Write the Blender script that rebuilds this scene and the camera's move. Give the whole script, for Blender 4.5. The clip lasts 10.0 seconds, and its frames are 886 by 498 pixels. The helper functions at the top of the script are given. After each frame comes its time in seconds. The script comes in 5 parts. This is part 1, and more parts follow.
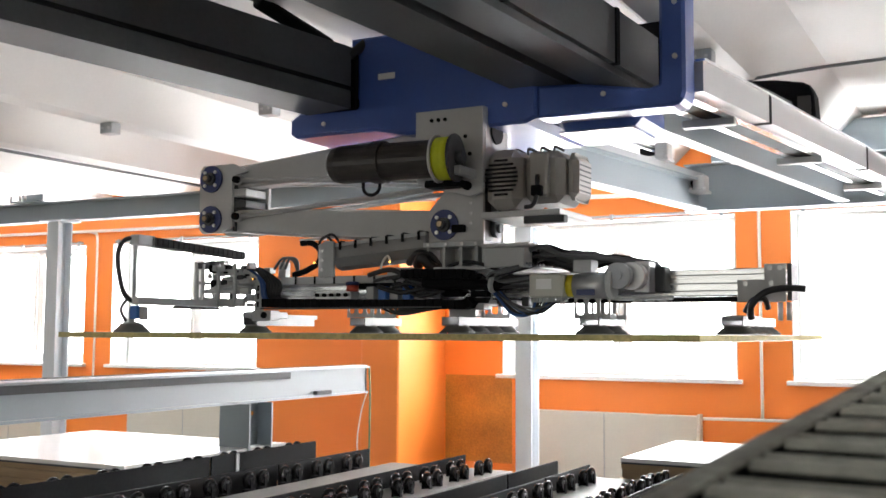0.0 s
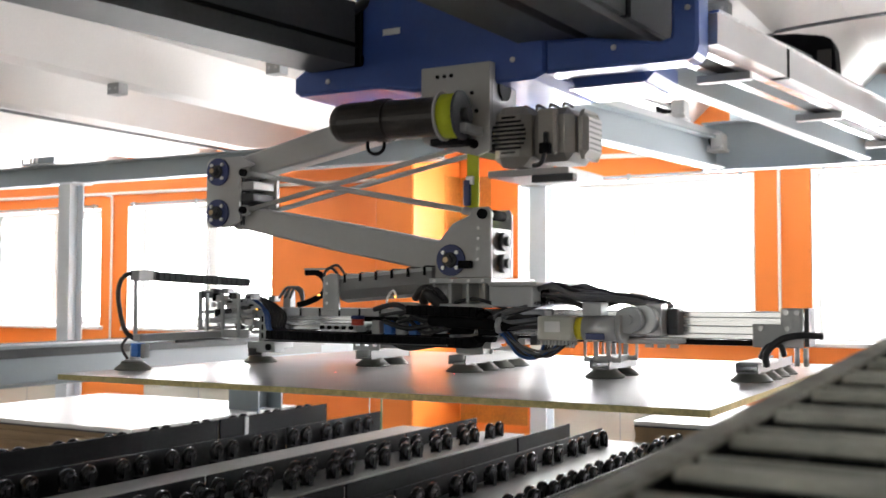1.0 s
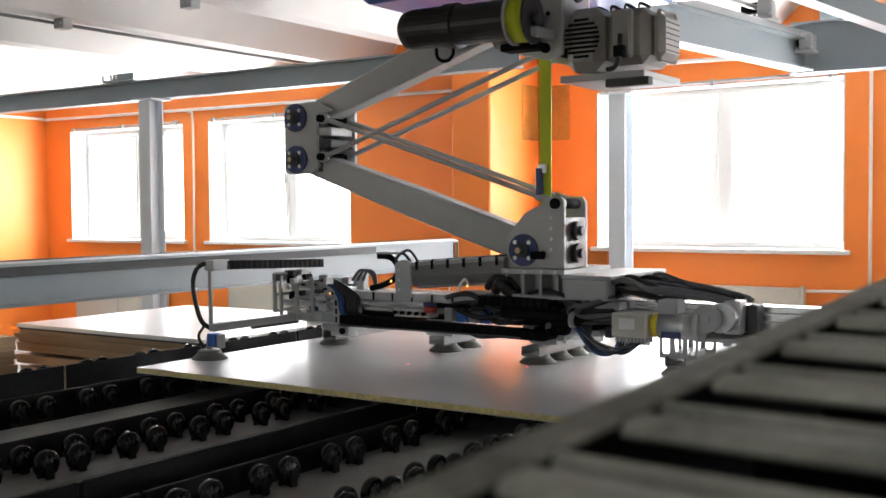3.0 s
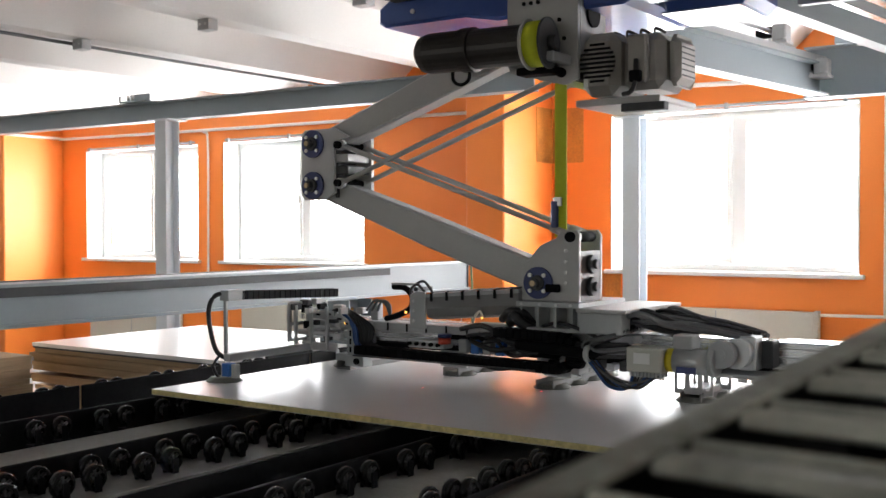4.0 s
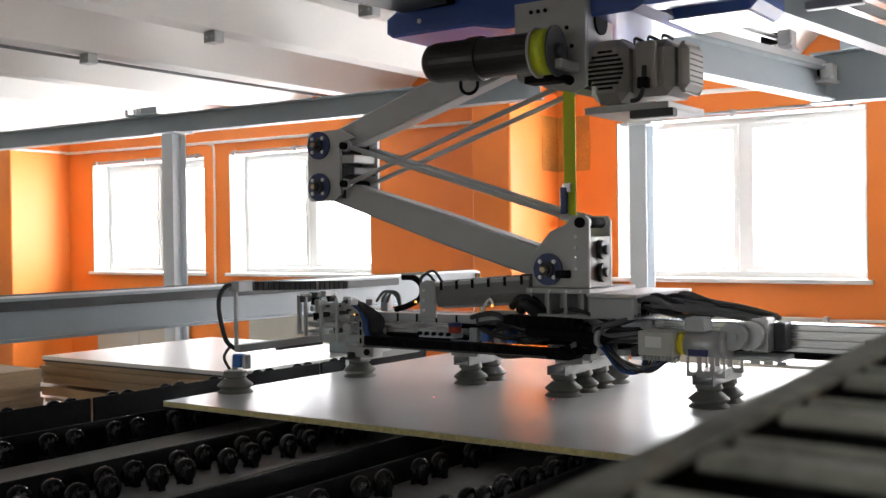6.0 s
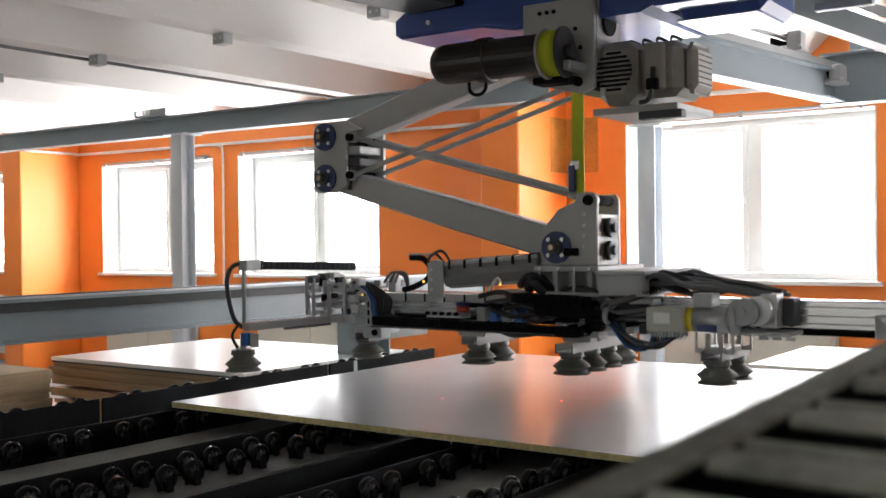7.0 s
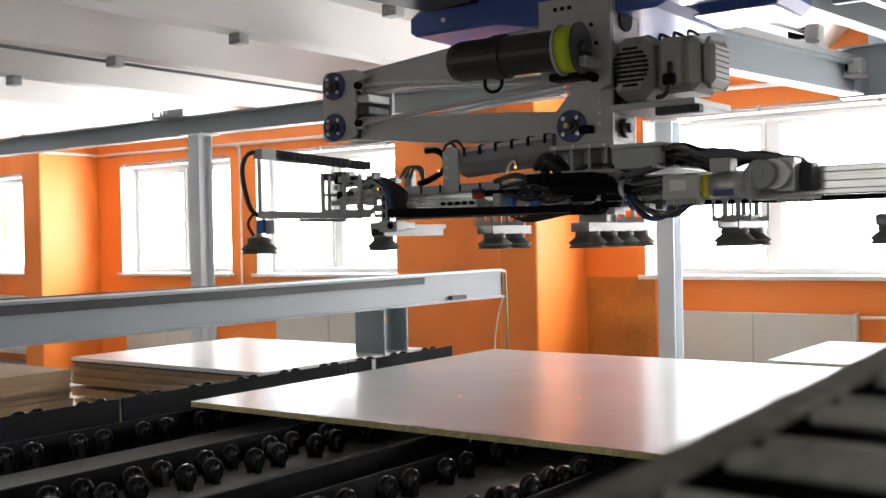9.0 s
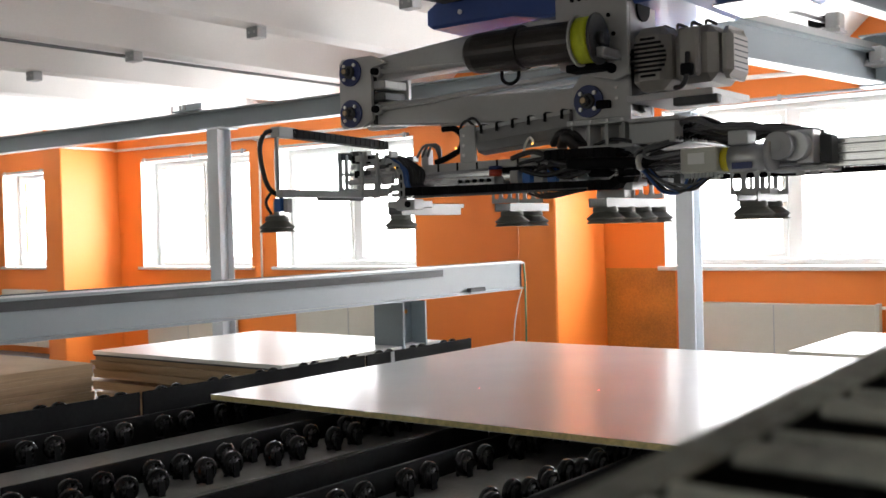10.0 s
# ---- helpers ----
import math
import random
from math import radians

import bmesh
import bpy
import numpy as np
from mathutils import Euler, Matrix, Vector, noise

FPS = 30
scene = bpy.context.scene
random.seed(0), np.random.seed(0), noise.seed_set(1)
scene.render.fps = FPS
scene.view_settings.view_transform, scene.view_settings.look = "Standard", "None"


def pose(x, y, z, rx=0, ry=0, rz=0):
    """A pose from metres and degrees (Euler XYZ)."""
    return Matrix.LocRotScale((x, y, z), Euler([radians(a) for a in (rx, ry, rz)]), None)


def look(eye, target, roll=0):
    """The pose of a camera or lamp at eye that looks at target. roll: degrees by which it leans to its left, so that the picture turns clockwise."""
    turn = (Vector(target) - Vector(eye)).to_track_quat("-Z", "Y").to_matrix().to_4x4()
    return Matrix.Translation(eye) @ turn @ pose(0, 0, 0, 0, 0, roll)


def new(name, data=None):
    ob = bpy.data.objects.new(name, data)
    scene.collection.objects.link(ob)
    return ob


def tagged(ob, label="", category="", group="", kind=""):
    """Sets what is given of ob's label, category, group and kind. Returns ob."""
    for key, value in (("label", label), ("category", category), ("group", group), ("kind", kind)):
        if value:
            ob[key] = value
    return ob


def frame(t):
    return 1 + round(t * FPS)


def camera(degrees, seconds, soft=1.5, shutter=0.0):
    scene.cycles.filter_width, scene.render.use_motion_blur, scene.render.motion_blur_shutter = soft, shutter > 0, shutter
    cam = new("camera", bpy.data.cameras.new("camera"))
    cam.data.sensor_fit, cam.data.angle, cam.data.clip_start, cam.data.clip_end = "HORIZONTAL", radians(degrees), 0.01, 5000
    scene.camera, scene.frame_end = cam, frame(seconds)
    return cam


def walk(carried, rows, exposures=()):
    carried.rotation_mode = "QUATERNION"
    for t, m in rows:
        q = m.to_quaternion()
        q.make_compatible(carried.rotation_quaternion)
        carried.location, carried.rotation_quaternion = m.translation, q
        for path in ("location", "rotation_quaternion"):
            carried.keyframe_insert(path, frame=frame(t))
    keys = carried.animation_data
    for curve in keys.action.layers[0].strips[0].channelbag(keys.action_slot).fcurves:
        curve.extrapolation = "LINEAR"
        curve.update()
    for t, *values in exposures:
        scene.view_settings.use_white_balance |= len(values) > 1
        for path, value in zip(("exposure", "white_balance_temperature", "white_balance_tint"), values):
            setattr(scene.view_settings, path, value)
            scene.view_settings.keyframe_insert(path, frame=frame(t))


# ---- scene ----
E_Z = 1.5          # height of the eye; most heights below are given from it
cam = camera(45.46, 10.0, soft=1.5, shutter=0.5)
cam.data.dof.use_dof = True
cam.data.dof.focus_distance = 4.4
cam.data.dof.aperture_fstop = 6.5


def eye(x, y, z, yaw, pitch, roll):
    return pose(x, y, z, 90 + pitch, 0, yaw) @ pose(0, 0, 0, 0, 0, roll)


WALK = [
    (0.0, eye(0.0072, -0.1602, 1.5036, 28.305, 4.562, 0.273)),
    (0.5, eye(-0.0134, -0.0751, 1.4871, 28.105, 3.857, 0.098)),
    (1.0, eye(0.0119, -0.0511, 1.5035, 29.444, 2.503, 0.111)),
    (1.5, eye(0.0104, -0.0760, 1.4876, 30.346, -0.461, -0.379)),
    (2.0, eye(0.0097, -0.0231, 1.4898, 30.544, -1.668, -0.603)),
    (2.5, eye(0.0165, 0.0258, 1.4893, 32.699, -2.500, -0.652)),
    (4.0, eye(0.0116, 0.0119, 1.5013, 34.585, -1.082, -0.098)),
    (4.5, eye(-0.0002, 0.0064, 1.4970, 34.812, -0.945, -0.265)),
    (5.0, eye(0.0047, 0.0175, 1.4985, 35.229, -1.087, -0.725)),
    (5.5, eye(-0.0029, 0.0006, 1.4959, 34.806, -0.675, -0.768)),
    (7.0, eye(-0.0044, 0.0016, 1.4955, 35.291, -0.439, -0.666)),
    (7.5, eye(-0.0066, 0.0063, 1.4956, 36.045, -0.813, -1.024)),
    (8.0, eye(-0.0033, 0.0080, 1.4953, 36.034, -0.557, -0.928)),
    (8.5, eye(0.0035, 0.0232, 1.4982, 36.093, -0.469, -0.950)),
    (9.0, eye(-0.0060, 0.0071, 1.4949, 36.247, -0.537, -1.154)),
    (9.5, eye(-0.0070, 0.0065, 1.4958, 36.657, -0.653, -1.209)),
    (10.0, eye(-0.0005, 0.0130, 1.4962, 37.330, -0.942, -1.494)),
]
walk(cam, WALK, exposures=[(0.0, 0.34), (1.0, 0.38), (1.5, 0.36), (2.0, 0.2), (2.5, 0.08), (4.0, -0.03), (7.0, -0.25), (10.0, -0.19)])

# ---------------- light ----------------
world = bpy.data.worlds.new("sky")
scene.world = world
world.use_nodes = True
wn = world.node_tree
sky = wn.nodes.new("ShaderNodeTexSky")
sky.sky_type, sky.sun_disc = "NISHITA", False
sky.sun_elevation, sky.sun_rotation = radians(40), radians(150)
wn.links.new(sky.outputs[0], wn.nodes["Background"].inputs[0])
wn.nodes["Background"].inputs[1].default_value = 0.15
sun = new("sun", bpy.data.lights.new("sun", "SUN"))
sun.data.energy, sun.data.angle, sun.data.color = 1.0, radians(12), (1, 0.96, 0.9)
sun.matrix_world = look((6, -10, 12), (0, 0, 0))


def window_light(name, x0, x1, z0, z1, y, power, into):
    lamp = bpy.data.lights.new(name, "AREA")
    lamp.shape, lamp.size, lamp.size_y, lamp.energy = "RECTANGLE", x1 - x0, z1 - z0, power
    lamp.color = (0.975, 0.97, 0.98)
    ob = new(name, lamp)
    c = ((x0 + x1) / 2, y, (z0 + z1) / 2)
    ob.matrix_world = look(c, (c[0], y + into, c[2]))
    return ob


# ---------------- materials ----------------
def mat(name, rgb, rough=0.5, metal=0.0, vary=0.12, scale=6.0, bump=0.0, fine=60.0, streak=None, spec=0.5, coat=0.0):
    m = bpy.data.materials.new(name)
    m.use_nodes = True
    nt = m.node_tree
    b = nt.nodes["Principled BSDF"]
    tc = nt.nodes.new("ShaderNodeTexCoord")
    mp = nt.nodes.new("ShaderNodeMapping")
    nt.links.new(tc.outputs["Object"], mp.inputs[0])
    if streak:
        mp.inputs["Scale"].default_value = streak
    n1 = nt.nodes.new("ShaderNodeTexNoise")
    n1.inputs["Scale"].default_value, n1.inputs["Detail"].default_value = scale, 6
    n2 = nt.nodes.new("ShaderNodeTexNoise")
    n2.inputs["Scale"].default_value, n2.inputs["Detail"].default_value = fine, 4
    for n in (n1, n2):
        nt.links.new(mp.outputs[0], n.inputs["Vector"])
    mix = nt.nodes.new("ShaderNodeMix")
    mix.data_type = "FLOAT"
    mix.inputs[0].default_value = 0.35
    nt.links.new(n1.outputs[0], mix.inputs[2])
    nt.links.new(n2.outputs[0], mix.inputs[3])
    ramp = nt.nodes.new("ShaderNodeValToRGB")
    lo = [max(0, c * (1 - vary)) for c in rgb]
    hi = [min(1, c * (1 + vary)) for c in rgb]
    ramp.color_ramp.elements[0].color, ramp.color_ramp.elements[0].position = (*lo, 1), 0.3
    ramp.color_ramp.elements[1].color, ramp.color_ramp.elements[1].position = (*hi, 1), 0.7
    nt.links.new(mix.outputs[0], ramp.inputs[0])
    nt.links.new(ramp.outputs[0], b.inputs["Base Color"])
    mr = nt.nodes.new("ShaderNodeMapRange")
    mr.inputs[3].default_value, mr.inputs[4].default_value = max(0.02, rough * 0.8), min(1, rough * 1.2)
    nt.links.new(n1.outputs[0], mr.inputs[0])
    nt.links.new(mr.outputs[0], b.inputs["Roughness"])
    b.inputs["Metallic"].default_value = metal
    b.inputs["Specular IOR Level"].default_value = spec
    b.inputs["Coat Weight"].default_value = coat
    if bump:
        bp = nt.nodes.new("ShaderNodeBump")
        bp.inputs["Strength"].default_value, bp.inputs["Distance"].default_value = bump, 0.004
        nt.links.new(n2.outputs[0], bp.inputs["Height"])
        nt.links.new(bp.outputs[0], b.inputs["Normal"])
    return m


M_ORANGE = mat("orange_paint", (0.87, 0.235, 0.033), 0.5, vary=0.07, scale=1.3, bump=0.15, fine=90)
M_WHITE = mat("white_plaster", (0.72, 0.71, 0.69), 0.75, vary=0.05, scale=1.5, bump=0.2)
M_FRAME = mat("white_window_paint", (0.82, 0.83, 0.82), 0.35, vary=0.03)
M_FLOOR = mat("grey_concrete", (0.20, 0.195, 0.19), 0.6, vary=0.18, scale=1.2, bump=0.2)
M_POST = mat("pale_blue_column_paint", (0.72, 0.78, 0.83), 0.35, vary=0.05, scale=3)
M_STEEL = mat("pale_grey_beam_paint", (0.29, 0.335, 0.36), 0.42, vary=0.04, scale=3)
M_GREY = mat("grey_machine_paint", (0.46, 0.465, 0.465), 0.42, vary=0.06, scale=5)
M_MGREY = mat("mid_grey_sheet", (0.20, 0.20, 0.20), 0.4, vary=0.08, scale=6)
M_LGREY = mat("light_grey_sheet", (0.40, 0.415, 0.42), 0.4, vary=0.05, scale=8)
M_DGREY = mat("dark_grey_beam_paint", (0.075, 0.078, 0.082), 0.55, vary=0.15, scale=3, spec=0.2)
M_BLUE = mat("blue_machine_paint", (0.045, 0.10, 0.36), 0.35, vary=0.08, scale=4, coat=0.3)
M_NAVY = mat("navy_flange_paint", (0.03, 0.045, 0.15), 0.4, vary=0.1)
M_ALU = mat("brushed_aluminium", (0.78, 0.79, 0.80), 0.26, 1.0, vary=0.05, scale=3, streak=(1, 30, 30))
M_ALUW = mat("anodised_aluminium", (0.56, 0.57, 0.58), 0.4, 0.7, vary=0.05, scale=6)
M_BLACK = mat("black_plastic", (0.008, 0.008, 0.009), 0.62, vary=0.25, scale=12, spec=0.04)
M_CABLE = mat("black_cable_sheath", (0.02, 0.02, 0.022), 0.45, vary=0.2, scale=20)
M_GCABLE = mat("grey_cable_sheath", (0.12, 0.125, 0.13), 0.5, vary=0.2, scale=20)
M_BCABLE = mat("blue_cable_sheath", (0.02, 0.07, 0.22), 0.4, vary=0.2, scale=20)
M_RAIL = mat("black_painted_plate", (0.0085, 0.0088, 0.0095), 0.6, vary=0.3, scale=5, bump=0.1, spec=0.05)
M_WHEEL = mat("black_wheel_rubber", (0.006, 0.006, 0.0065), 0.26, vary=0.25, scale=30, spec=0.32)
M_HUB = mat("worn_black_hub_steel", (0.045, 0.045, 0.047), 0.28, vary=0.3, scale=30, spec=0.5)
M_BEIGE = mat("warm_grey_motor_cover", (0.35, 0.335, 0.31), 0.5, vary=0.06, scale=6)
M_BROWN = mat("dark_brown_motor_paint", (0.035, 0.03, 0.027), 0.38, vary=0.12, scale=8)
M_STRAP = mat("yellow_green_webbing", (0.55, 0.62, 0.02), 0.6, vary=0.1, scale=40, streak=(1, 1, 12))
M_YELLOW = mat("yellow_plastic", (0.75, 0.62, 0.03), 0.45, vary=0.05)
M_SERVO = mat("cream_servo_case", (0.50, 0.50, 0.44), 0.45, vary=0.04)
M_LABEL = mat("pale_label", (0.78, 0.78, 0.76), 0.5, vary=0.03)
M_BLUEP = mat("blue_valve_plastic", (0.03, 0.15, 0.5), 0.4, vary=0.08)
M_RED = mat("red_plastic", (0.5, 0.06, 0.03), 0.4, vary=0.08)
M_AMBER = mat("amber_plastic", (0.8, 0.35, 0.05), 0.4)
M_CUP = mat("grey_green_cup_rubber", (0.16, 0.163, 0.145), 0.6, vary=0.08, scale=20)
M_BOARD = mat("white_melamine_face", (0.60, 0.60, 0.60), 0.25, vary=0.015, scale=2, bump=0.02, fine=400)
M_EDGE = mat("raw_chipboard_edge", (0.62, 0.53, 0.24), 0.85, vary=0.3, scale=60, bump=0.5, fine=200)
M_CHIP = mat("brown_chipboard_side", (0.42, 0.29, 0.17), 0.85, vary=0.2, scale=4, streak=(1, 1, 40), bump=0.3, fine=120)
M_SHEET = mat("white_sheet_face", (0.80, 0.79, 0.77), 0.3, vary=0.02, scale=2)
M_ROLLER = mat("dusty_roller_steel", (0.46, 0.455, 0.39), 0.72, 0.0, vary=0.45, scale=14, bump=0.25, spec=0.3)
M_SIDE = mat("worn_conveyor_frame_paint", (0.33, 0.33, 0.28), 0.75, vary=0.4, scale=9, bump=0.2, spec=0.3)
M_GRIME = mat("grimy_conveyor_edge", (0.30, 0.295, 0.25), 0.75, vary=0.5, scale=12, bump=0.3, spec=0.2)
M_TRAY = mat("dusty_grey_tray", (0.20, 0.195, 0.18), 0.6, vary=0.25, scale=8, bump=0.2)
M_RAD = mat("cream_panel_paint", (0.62, 0.60, 0.52), 0.45, vary=0.05, scale=2)
M_BRONZE = mat("bronze_shaft", (0.35, 0.26, 0.17), 0.3, 1.0)
M_BOLT = mat("zinc_bolt", (0.6, 0.6, 0.6), 0.35, 0.9)
M_PIPE = mat("white_pipe_paint", (0.78, 0.76, 0.72), 0.45, vary=0.04)
M_GREEN = mat("green_wire_sheath", (0.10, 0.22, 0.10), 0.5)


def lens_mat(name, rgb, power):
    m = bpy.data.materials.new(name)
    m.use_nodes = True
    b = m.node_tree.nodes["Principled BSDF"]
    b.inputs["Base Color"].default_value = (*rgb, 1)
    b.inputs["Emission Color"].default_value = (*rgb, 1)
    b.inputs["Emission Strength"].default_value = power
    return m


M_LED = lens_mat("amber_indicator_light", (1.0, 0.45, 0.08), 3.0)
M_LASER = lens_mat("red_laser_spot", (1.0, 0.08, 0.08), 4.0)

glass = bpy.data.materials.new("clear_window_glass")
glass.use_nodes = True
gb = glass.node_tree.nodes["Principled BSDF"]
gb.inputs["Transmission Weight"].default_value, gb.inputs["Roughness"].default_value, gb.inputs["IOR"].default_value = 1.0, 0.02, 1.1


# ---------------- mesh helpers ----------------
def box(bm, x0, x1, y0, y1, z0, z1, bevel=0.0):
    vs = [bm.verts.new((x, y, z)) for x in (x0, x1) for y in (y0, y1) for z in (z0, z1)]
    fs = [bm.faces.new([vs[i] for i in q]) for q in ((0, 1, 3, 2), (4, 6, 7, 5), (0, 4, 5, 1), (2, 3, 7, 6), (0, 2, 6, 4), (1, 5, 7, 3))]
    if bevel:
        es = list({e for f in fs for e in f.edges})
        bmesh.ops.bevel(bm, geom=es, offset=bevel, segments=1, affect="EDGES")
    return bm


def cyl(bm, p0, p1, r0, r1=None, n=20, caps=True):
    p0, p1 = Vector(p0), Vector(p1)
    r1 = r0 if r1 is None else r1
    q = (p1 - p0).to_track_quat("Z", "Y")
    rings = []
    for p, r in ((p0, r0), (p1, r1)):
        rings.append([bm.verts.new(p + q @ Vector((r * math.cos(2 * math.pi * i / n), r * math.sin(2 * math.pi * i / n), 0))) for i in range(n)])
    for i in range(n):
        f = bm.faces.new((rings[0][i], rings[0][(i + 1) % n], rings[1][(i + 1) % n], rings[1][i]))
        f.smooth = True
    if caps:
        bm.faces.new(rings[0][::-1])
        bm.faces.new(rings[1])
    return bm


def lathe(bm, base, axis, profile, n=24):
    """profile: (distance along axis, radius) rows."""
    base, q = Vector(base), Vector(axis).to_track_quat("Z", "Y")
    rings = [[bm.verts.new(base + q @ Vector((r * math.cos(2 * math.pi * i / n), r * math.sin(2 * math.pi * i / n), d))) for i in range(n)] for d, r in profile]
    for a, b in zip(rings, rings[1:]):
        for i in range(n):
            bm.faces.new((a[i], a[(i + 1) % n], b[(i + 1) % n], b[i]))
    bm.faces.new(rings[0][::-1])
    bm.faces.new(rings[-1])
    return bm


def plate(bm, outline, y0, y1, bevel=0.0):
    """A plate in the upright x-z plane, from y0 to y1."""
    a = [bm.verts.new((x, y0, z)) for x, z in outline]
    b = [bm.verts.new((x, y1, z)) for x, z in outline]
    n = len(a)
    fs = [bm.faces.new(a), bm.faces.new(b[::-1])]
    for i in range(n):
        fs.append(bm.faces.new((a[(i + 1) % n], a[i], b[i], b[(i + 1) % n])))
    bmesh.ops.recalc_face_normals(bm, faces=fs)
    if bevel:
        es = list(set(fs[0].edges) | set(fs[1].edges))
        bmesh.ops.bevel(bm, geom=es, offset=bevel, segments=1, affect="EDGES")
    return bm


def rounded(x0, x1, z0, z1, r, n=5):
    pts = []
    for cx, cz, a0 in ((x1 - r, z1 - r, 0), (x0 + r, z1 - r, 90), (x0 + r, z0 + r, 180), (x1 - r, z0 + r, 270)):
        for i in range(n + 1):
            a = radians(a0 + 90 * i / n)
            pts.append((cx + r * math.cos(a), cz + r * math.sin(a)))
    return pts


def beam(bm, p0, p1, w, h, flange=0.0, web=0.0):
    """A beam from p0 to p1 (middle of its bottom), w wide and h high; with flange and web, an H section."""
    p0, p1 = Vector(p0), Vector(p1)
    d = (p1 - p0).normalized()
    s = Vector((d.y, -d.x, 0)).normalized() if abs(d.z) < 0.9 else Vector((1, 0, 0))
    u = s.cross(d) if abs(d.z) < 0.9 else Vector((0, 1, 0))
    if abs(d.z) < 0.9 and u.z < 0:
        u = -u

    def prism(a0, a1, b0, b1):
        v = [bm.verts.new(p + s * a + u * b) for p in (p0, p1) for a, b in ((a0, b0), (a1, b0), (a1, b1), (a0, b1))]
        fs = [bm.faces.new([v[i] for i in q]) for q in ((3, 2, 1, 0), (4, 5, 6, 7), (0, 1, 5, 4), (1, 2, 6, 5), (2, 3, 7, 6), (3, 0, 4, 7))]
        bmesh.ops.recalc_face_normals(bm, faces=fs)

    if flange:
        prism(-w / 2, w / 2, 0, flange)
        prism(-w / 2, w / 2, h - flange, h)
        prism(-web / 2, web / 2, flange - 0.0005, h - flange + 0.0005)
    else:
        prism(-w / 2, w / 2, 0, h)
    return bm


def sweep(bm, pts, r, n=8, fine=6):
    """A cable through the points, smoothed."""
    P = [Vector(p) for p in pts]
    path = []
    for i in range(len(P) - 1):
        a, b, c, d = P[max(i - 1, 0)], P[i], P[i + 1], P[min(i + 2, len(P) - 1)]
        for k in range(fine):
            t = k / fine
            path.append(0.5 * ((2 * b) + (c - a) * t + (2 * a - 5 * b + 4 * c - d) * t * t + (3 * b - a - 3 * c + d) * t ** 3))
    path.append(P[-1])
    rings = []
    ref = Vector((0.3, 0.5, 0.8)).normalized()
    for i, p in enumerate(path):
        t = (path[min(i + 1, len(path) - 1)] - path[max(i - 1, 0)]).normalized()
        s = t.cross(ref).normalized()
        u = s.cross(t)
        rings.append([bm.verts.new(p + r * (math.cos(2 * math.pi * k / n) * s + math.sin(2 * math.pi * k / n) * u)) for k in range(n)])
    for a, b in zip(rings, rings[1:]):
        for k in range(n):
            f = bm.faces.new((a[k], a[(k + 1) % n], b[(k + 1) % n], b[k]))
            f.smooth = True
    bm.faces.new(rings[0][::-1])
    bm.faces.new(rings[-1])
    return bm


ORIGIN = {}


def mesh_from(name, bm, material, origin=Vector((0, 0, 0))):
    bmesh.ops.translate(bm, verts=bm.verts, vec=-Vector(origin))
    me = bpy.data.meshes.new(name)
    bm.to_mesh(me)
    bm.free()
    for m in (material if isinstance(material, (list, tuple)) else [material]):
        me.materials.append(m)
    return me


def thing(name, origin, label, category, group="", kind=""):
    ob = new(name)
    ob.location = origin
    ob.empty_display_size = 0.1
    ORIGIN[ob] = Vector(origin)
    return tagged(ob, label, category, group, kind)


def part(name, bm, material, parent, label="", origin=None):
    """One mesh under a thing or a part; the bmesh is in the room's own coordinates. origin: its turning point."""
    base = ORIGIN[parent]
    at_ = base if origin is None else Vector(origin)
    ob = new(name, mesh_from(name, bm, material, at_))
    ob.parent = parent
    ob.location = at_ - base
    ORIGIN[ob] = at_
    return tagged(ob, label) if label else ob


def solid(name, bm, material, label, category, group="", kind="", origin=(0, 0, 0)):
    ob = new(name, mesh_from(name, bm, material, Vector(origin)))
    ob.location = origin
    ORIGIN[ob] = Vector(origin)
    return tagged(ob, label, category, group, kind)


def B(*a, **k):
    return box(bmesh.new(), *a, **k)


def C(*a, **k):
    return cyl(bmesh.new(), *a, **k)


# ---------------- the room ----------------
XW, XE, YS, YN = -17.0, 6.0, -6.0, 8.0
SILL, HEAD = 1.162, 2.437
RIB, SLAB = 2.80, 3.03
WINDOWS = [(-13.75, -11.8), (-10.67, -8.736), (-8.351, -6.418), (-3.813, -1.845), (-1.441, 0.51), (2.9, 4.85)]
# unseen openings behind the eye, added to let in fill light
SOUTH_FILL = [(-14.0, -11.0), (-9.5, -6.5), (-5.0, -2.0), (-0.5, 2.5)]


def wall_with_holes(name, holes, y0, y1, z0, z1, label, paint):
    bm = bmesh.new()
    x = XW
    for a, b in holes:
        box(bm, x, a, y0, y1, 0, SLAB)
        box(bm, a, b, y0, y1, 0, z0)
        box(bm, a, b, y0, y1, z1, SLAB)
        x = b
    box(bm, x, XE, y0, y1, 0, SLAB)
    return solid(name, bm, paint, label, "wall", kind="structure")


wall_n = wall_with_holes("wall_north", WINDOWS, YN, YN + 0.38, SILL, HEAD, "orange painted factory wall with deep window openings", M_ORANGE)
wall_s = wall_with_holes("wall_south", SOUTH_FILL, YS - 0.3, YS, 1.0, 2.7, "unseen white wall with openings added for fill light", M_WHITE)
# unseen end walls, made white so that bounced light stays neutral
solid("wall_west", B(XW - 0.3, XW, YS, YN, 0, SLAB), M_WHITE, "unseen end wall of the hall, white for neutral bounce", "wall", kind="structure")
solid("wall_east", B(XE, XE + 0.3, YS, YN, 0, SLAB), M_WHITE, "unseen end wall of the hall, white for neutral bounce", "wall", kind="structure")
solid("floor", B(XW - 0.3, XE + 0.3, YS - 0.3, YN + 0.38, -0.2, 0), M_FLOOR, "grey concrete factory floor", "floor", kind="structure")

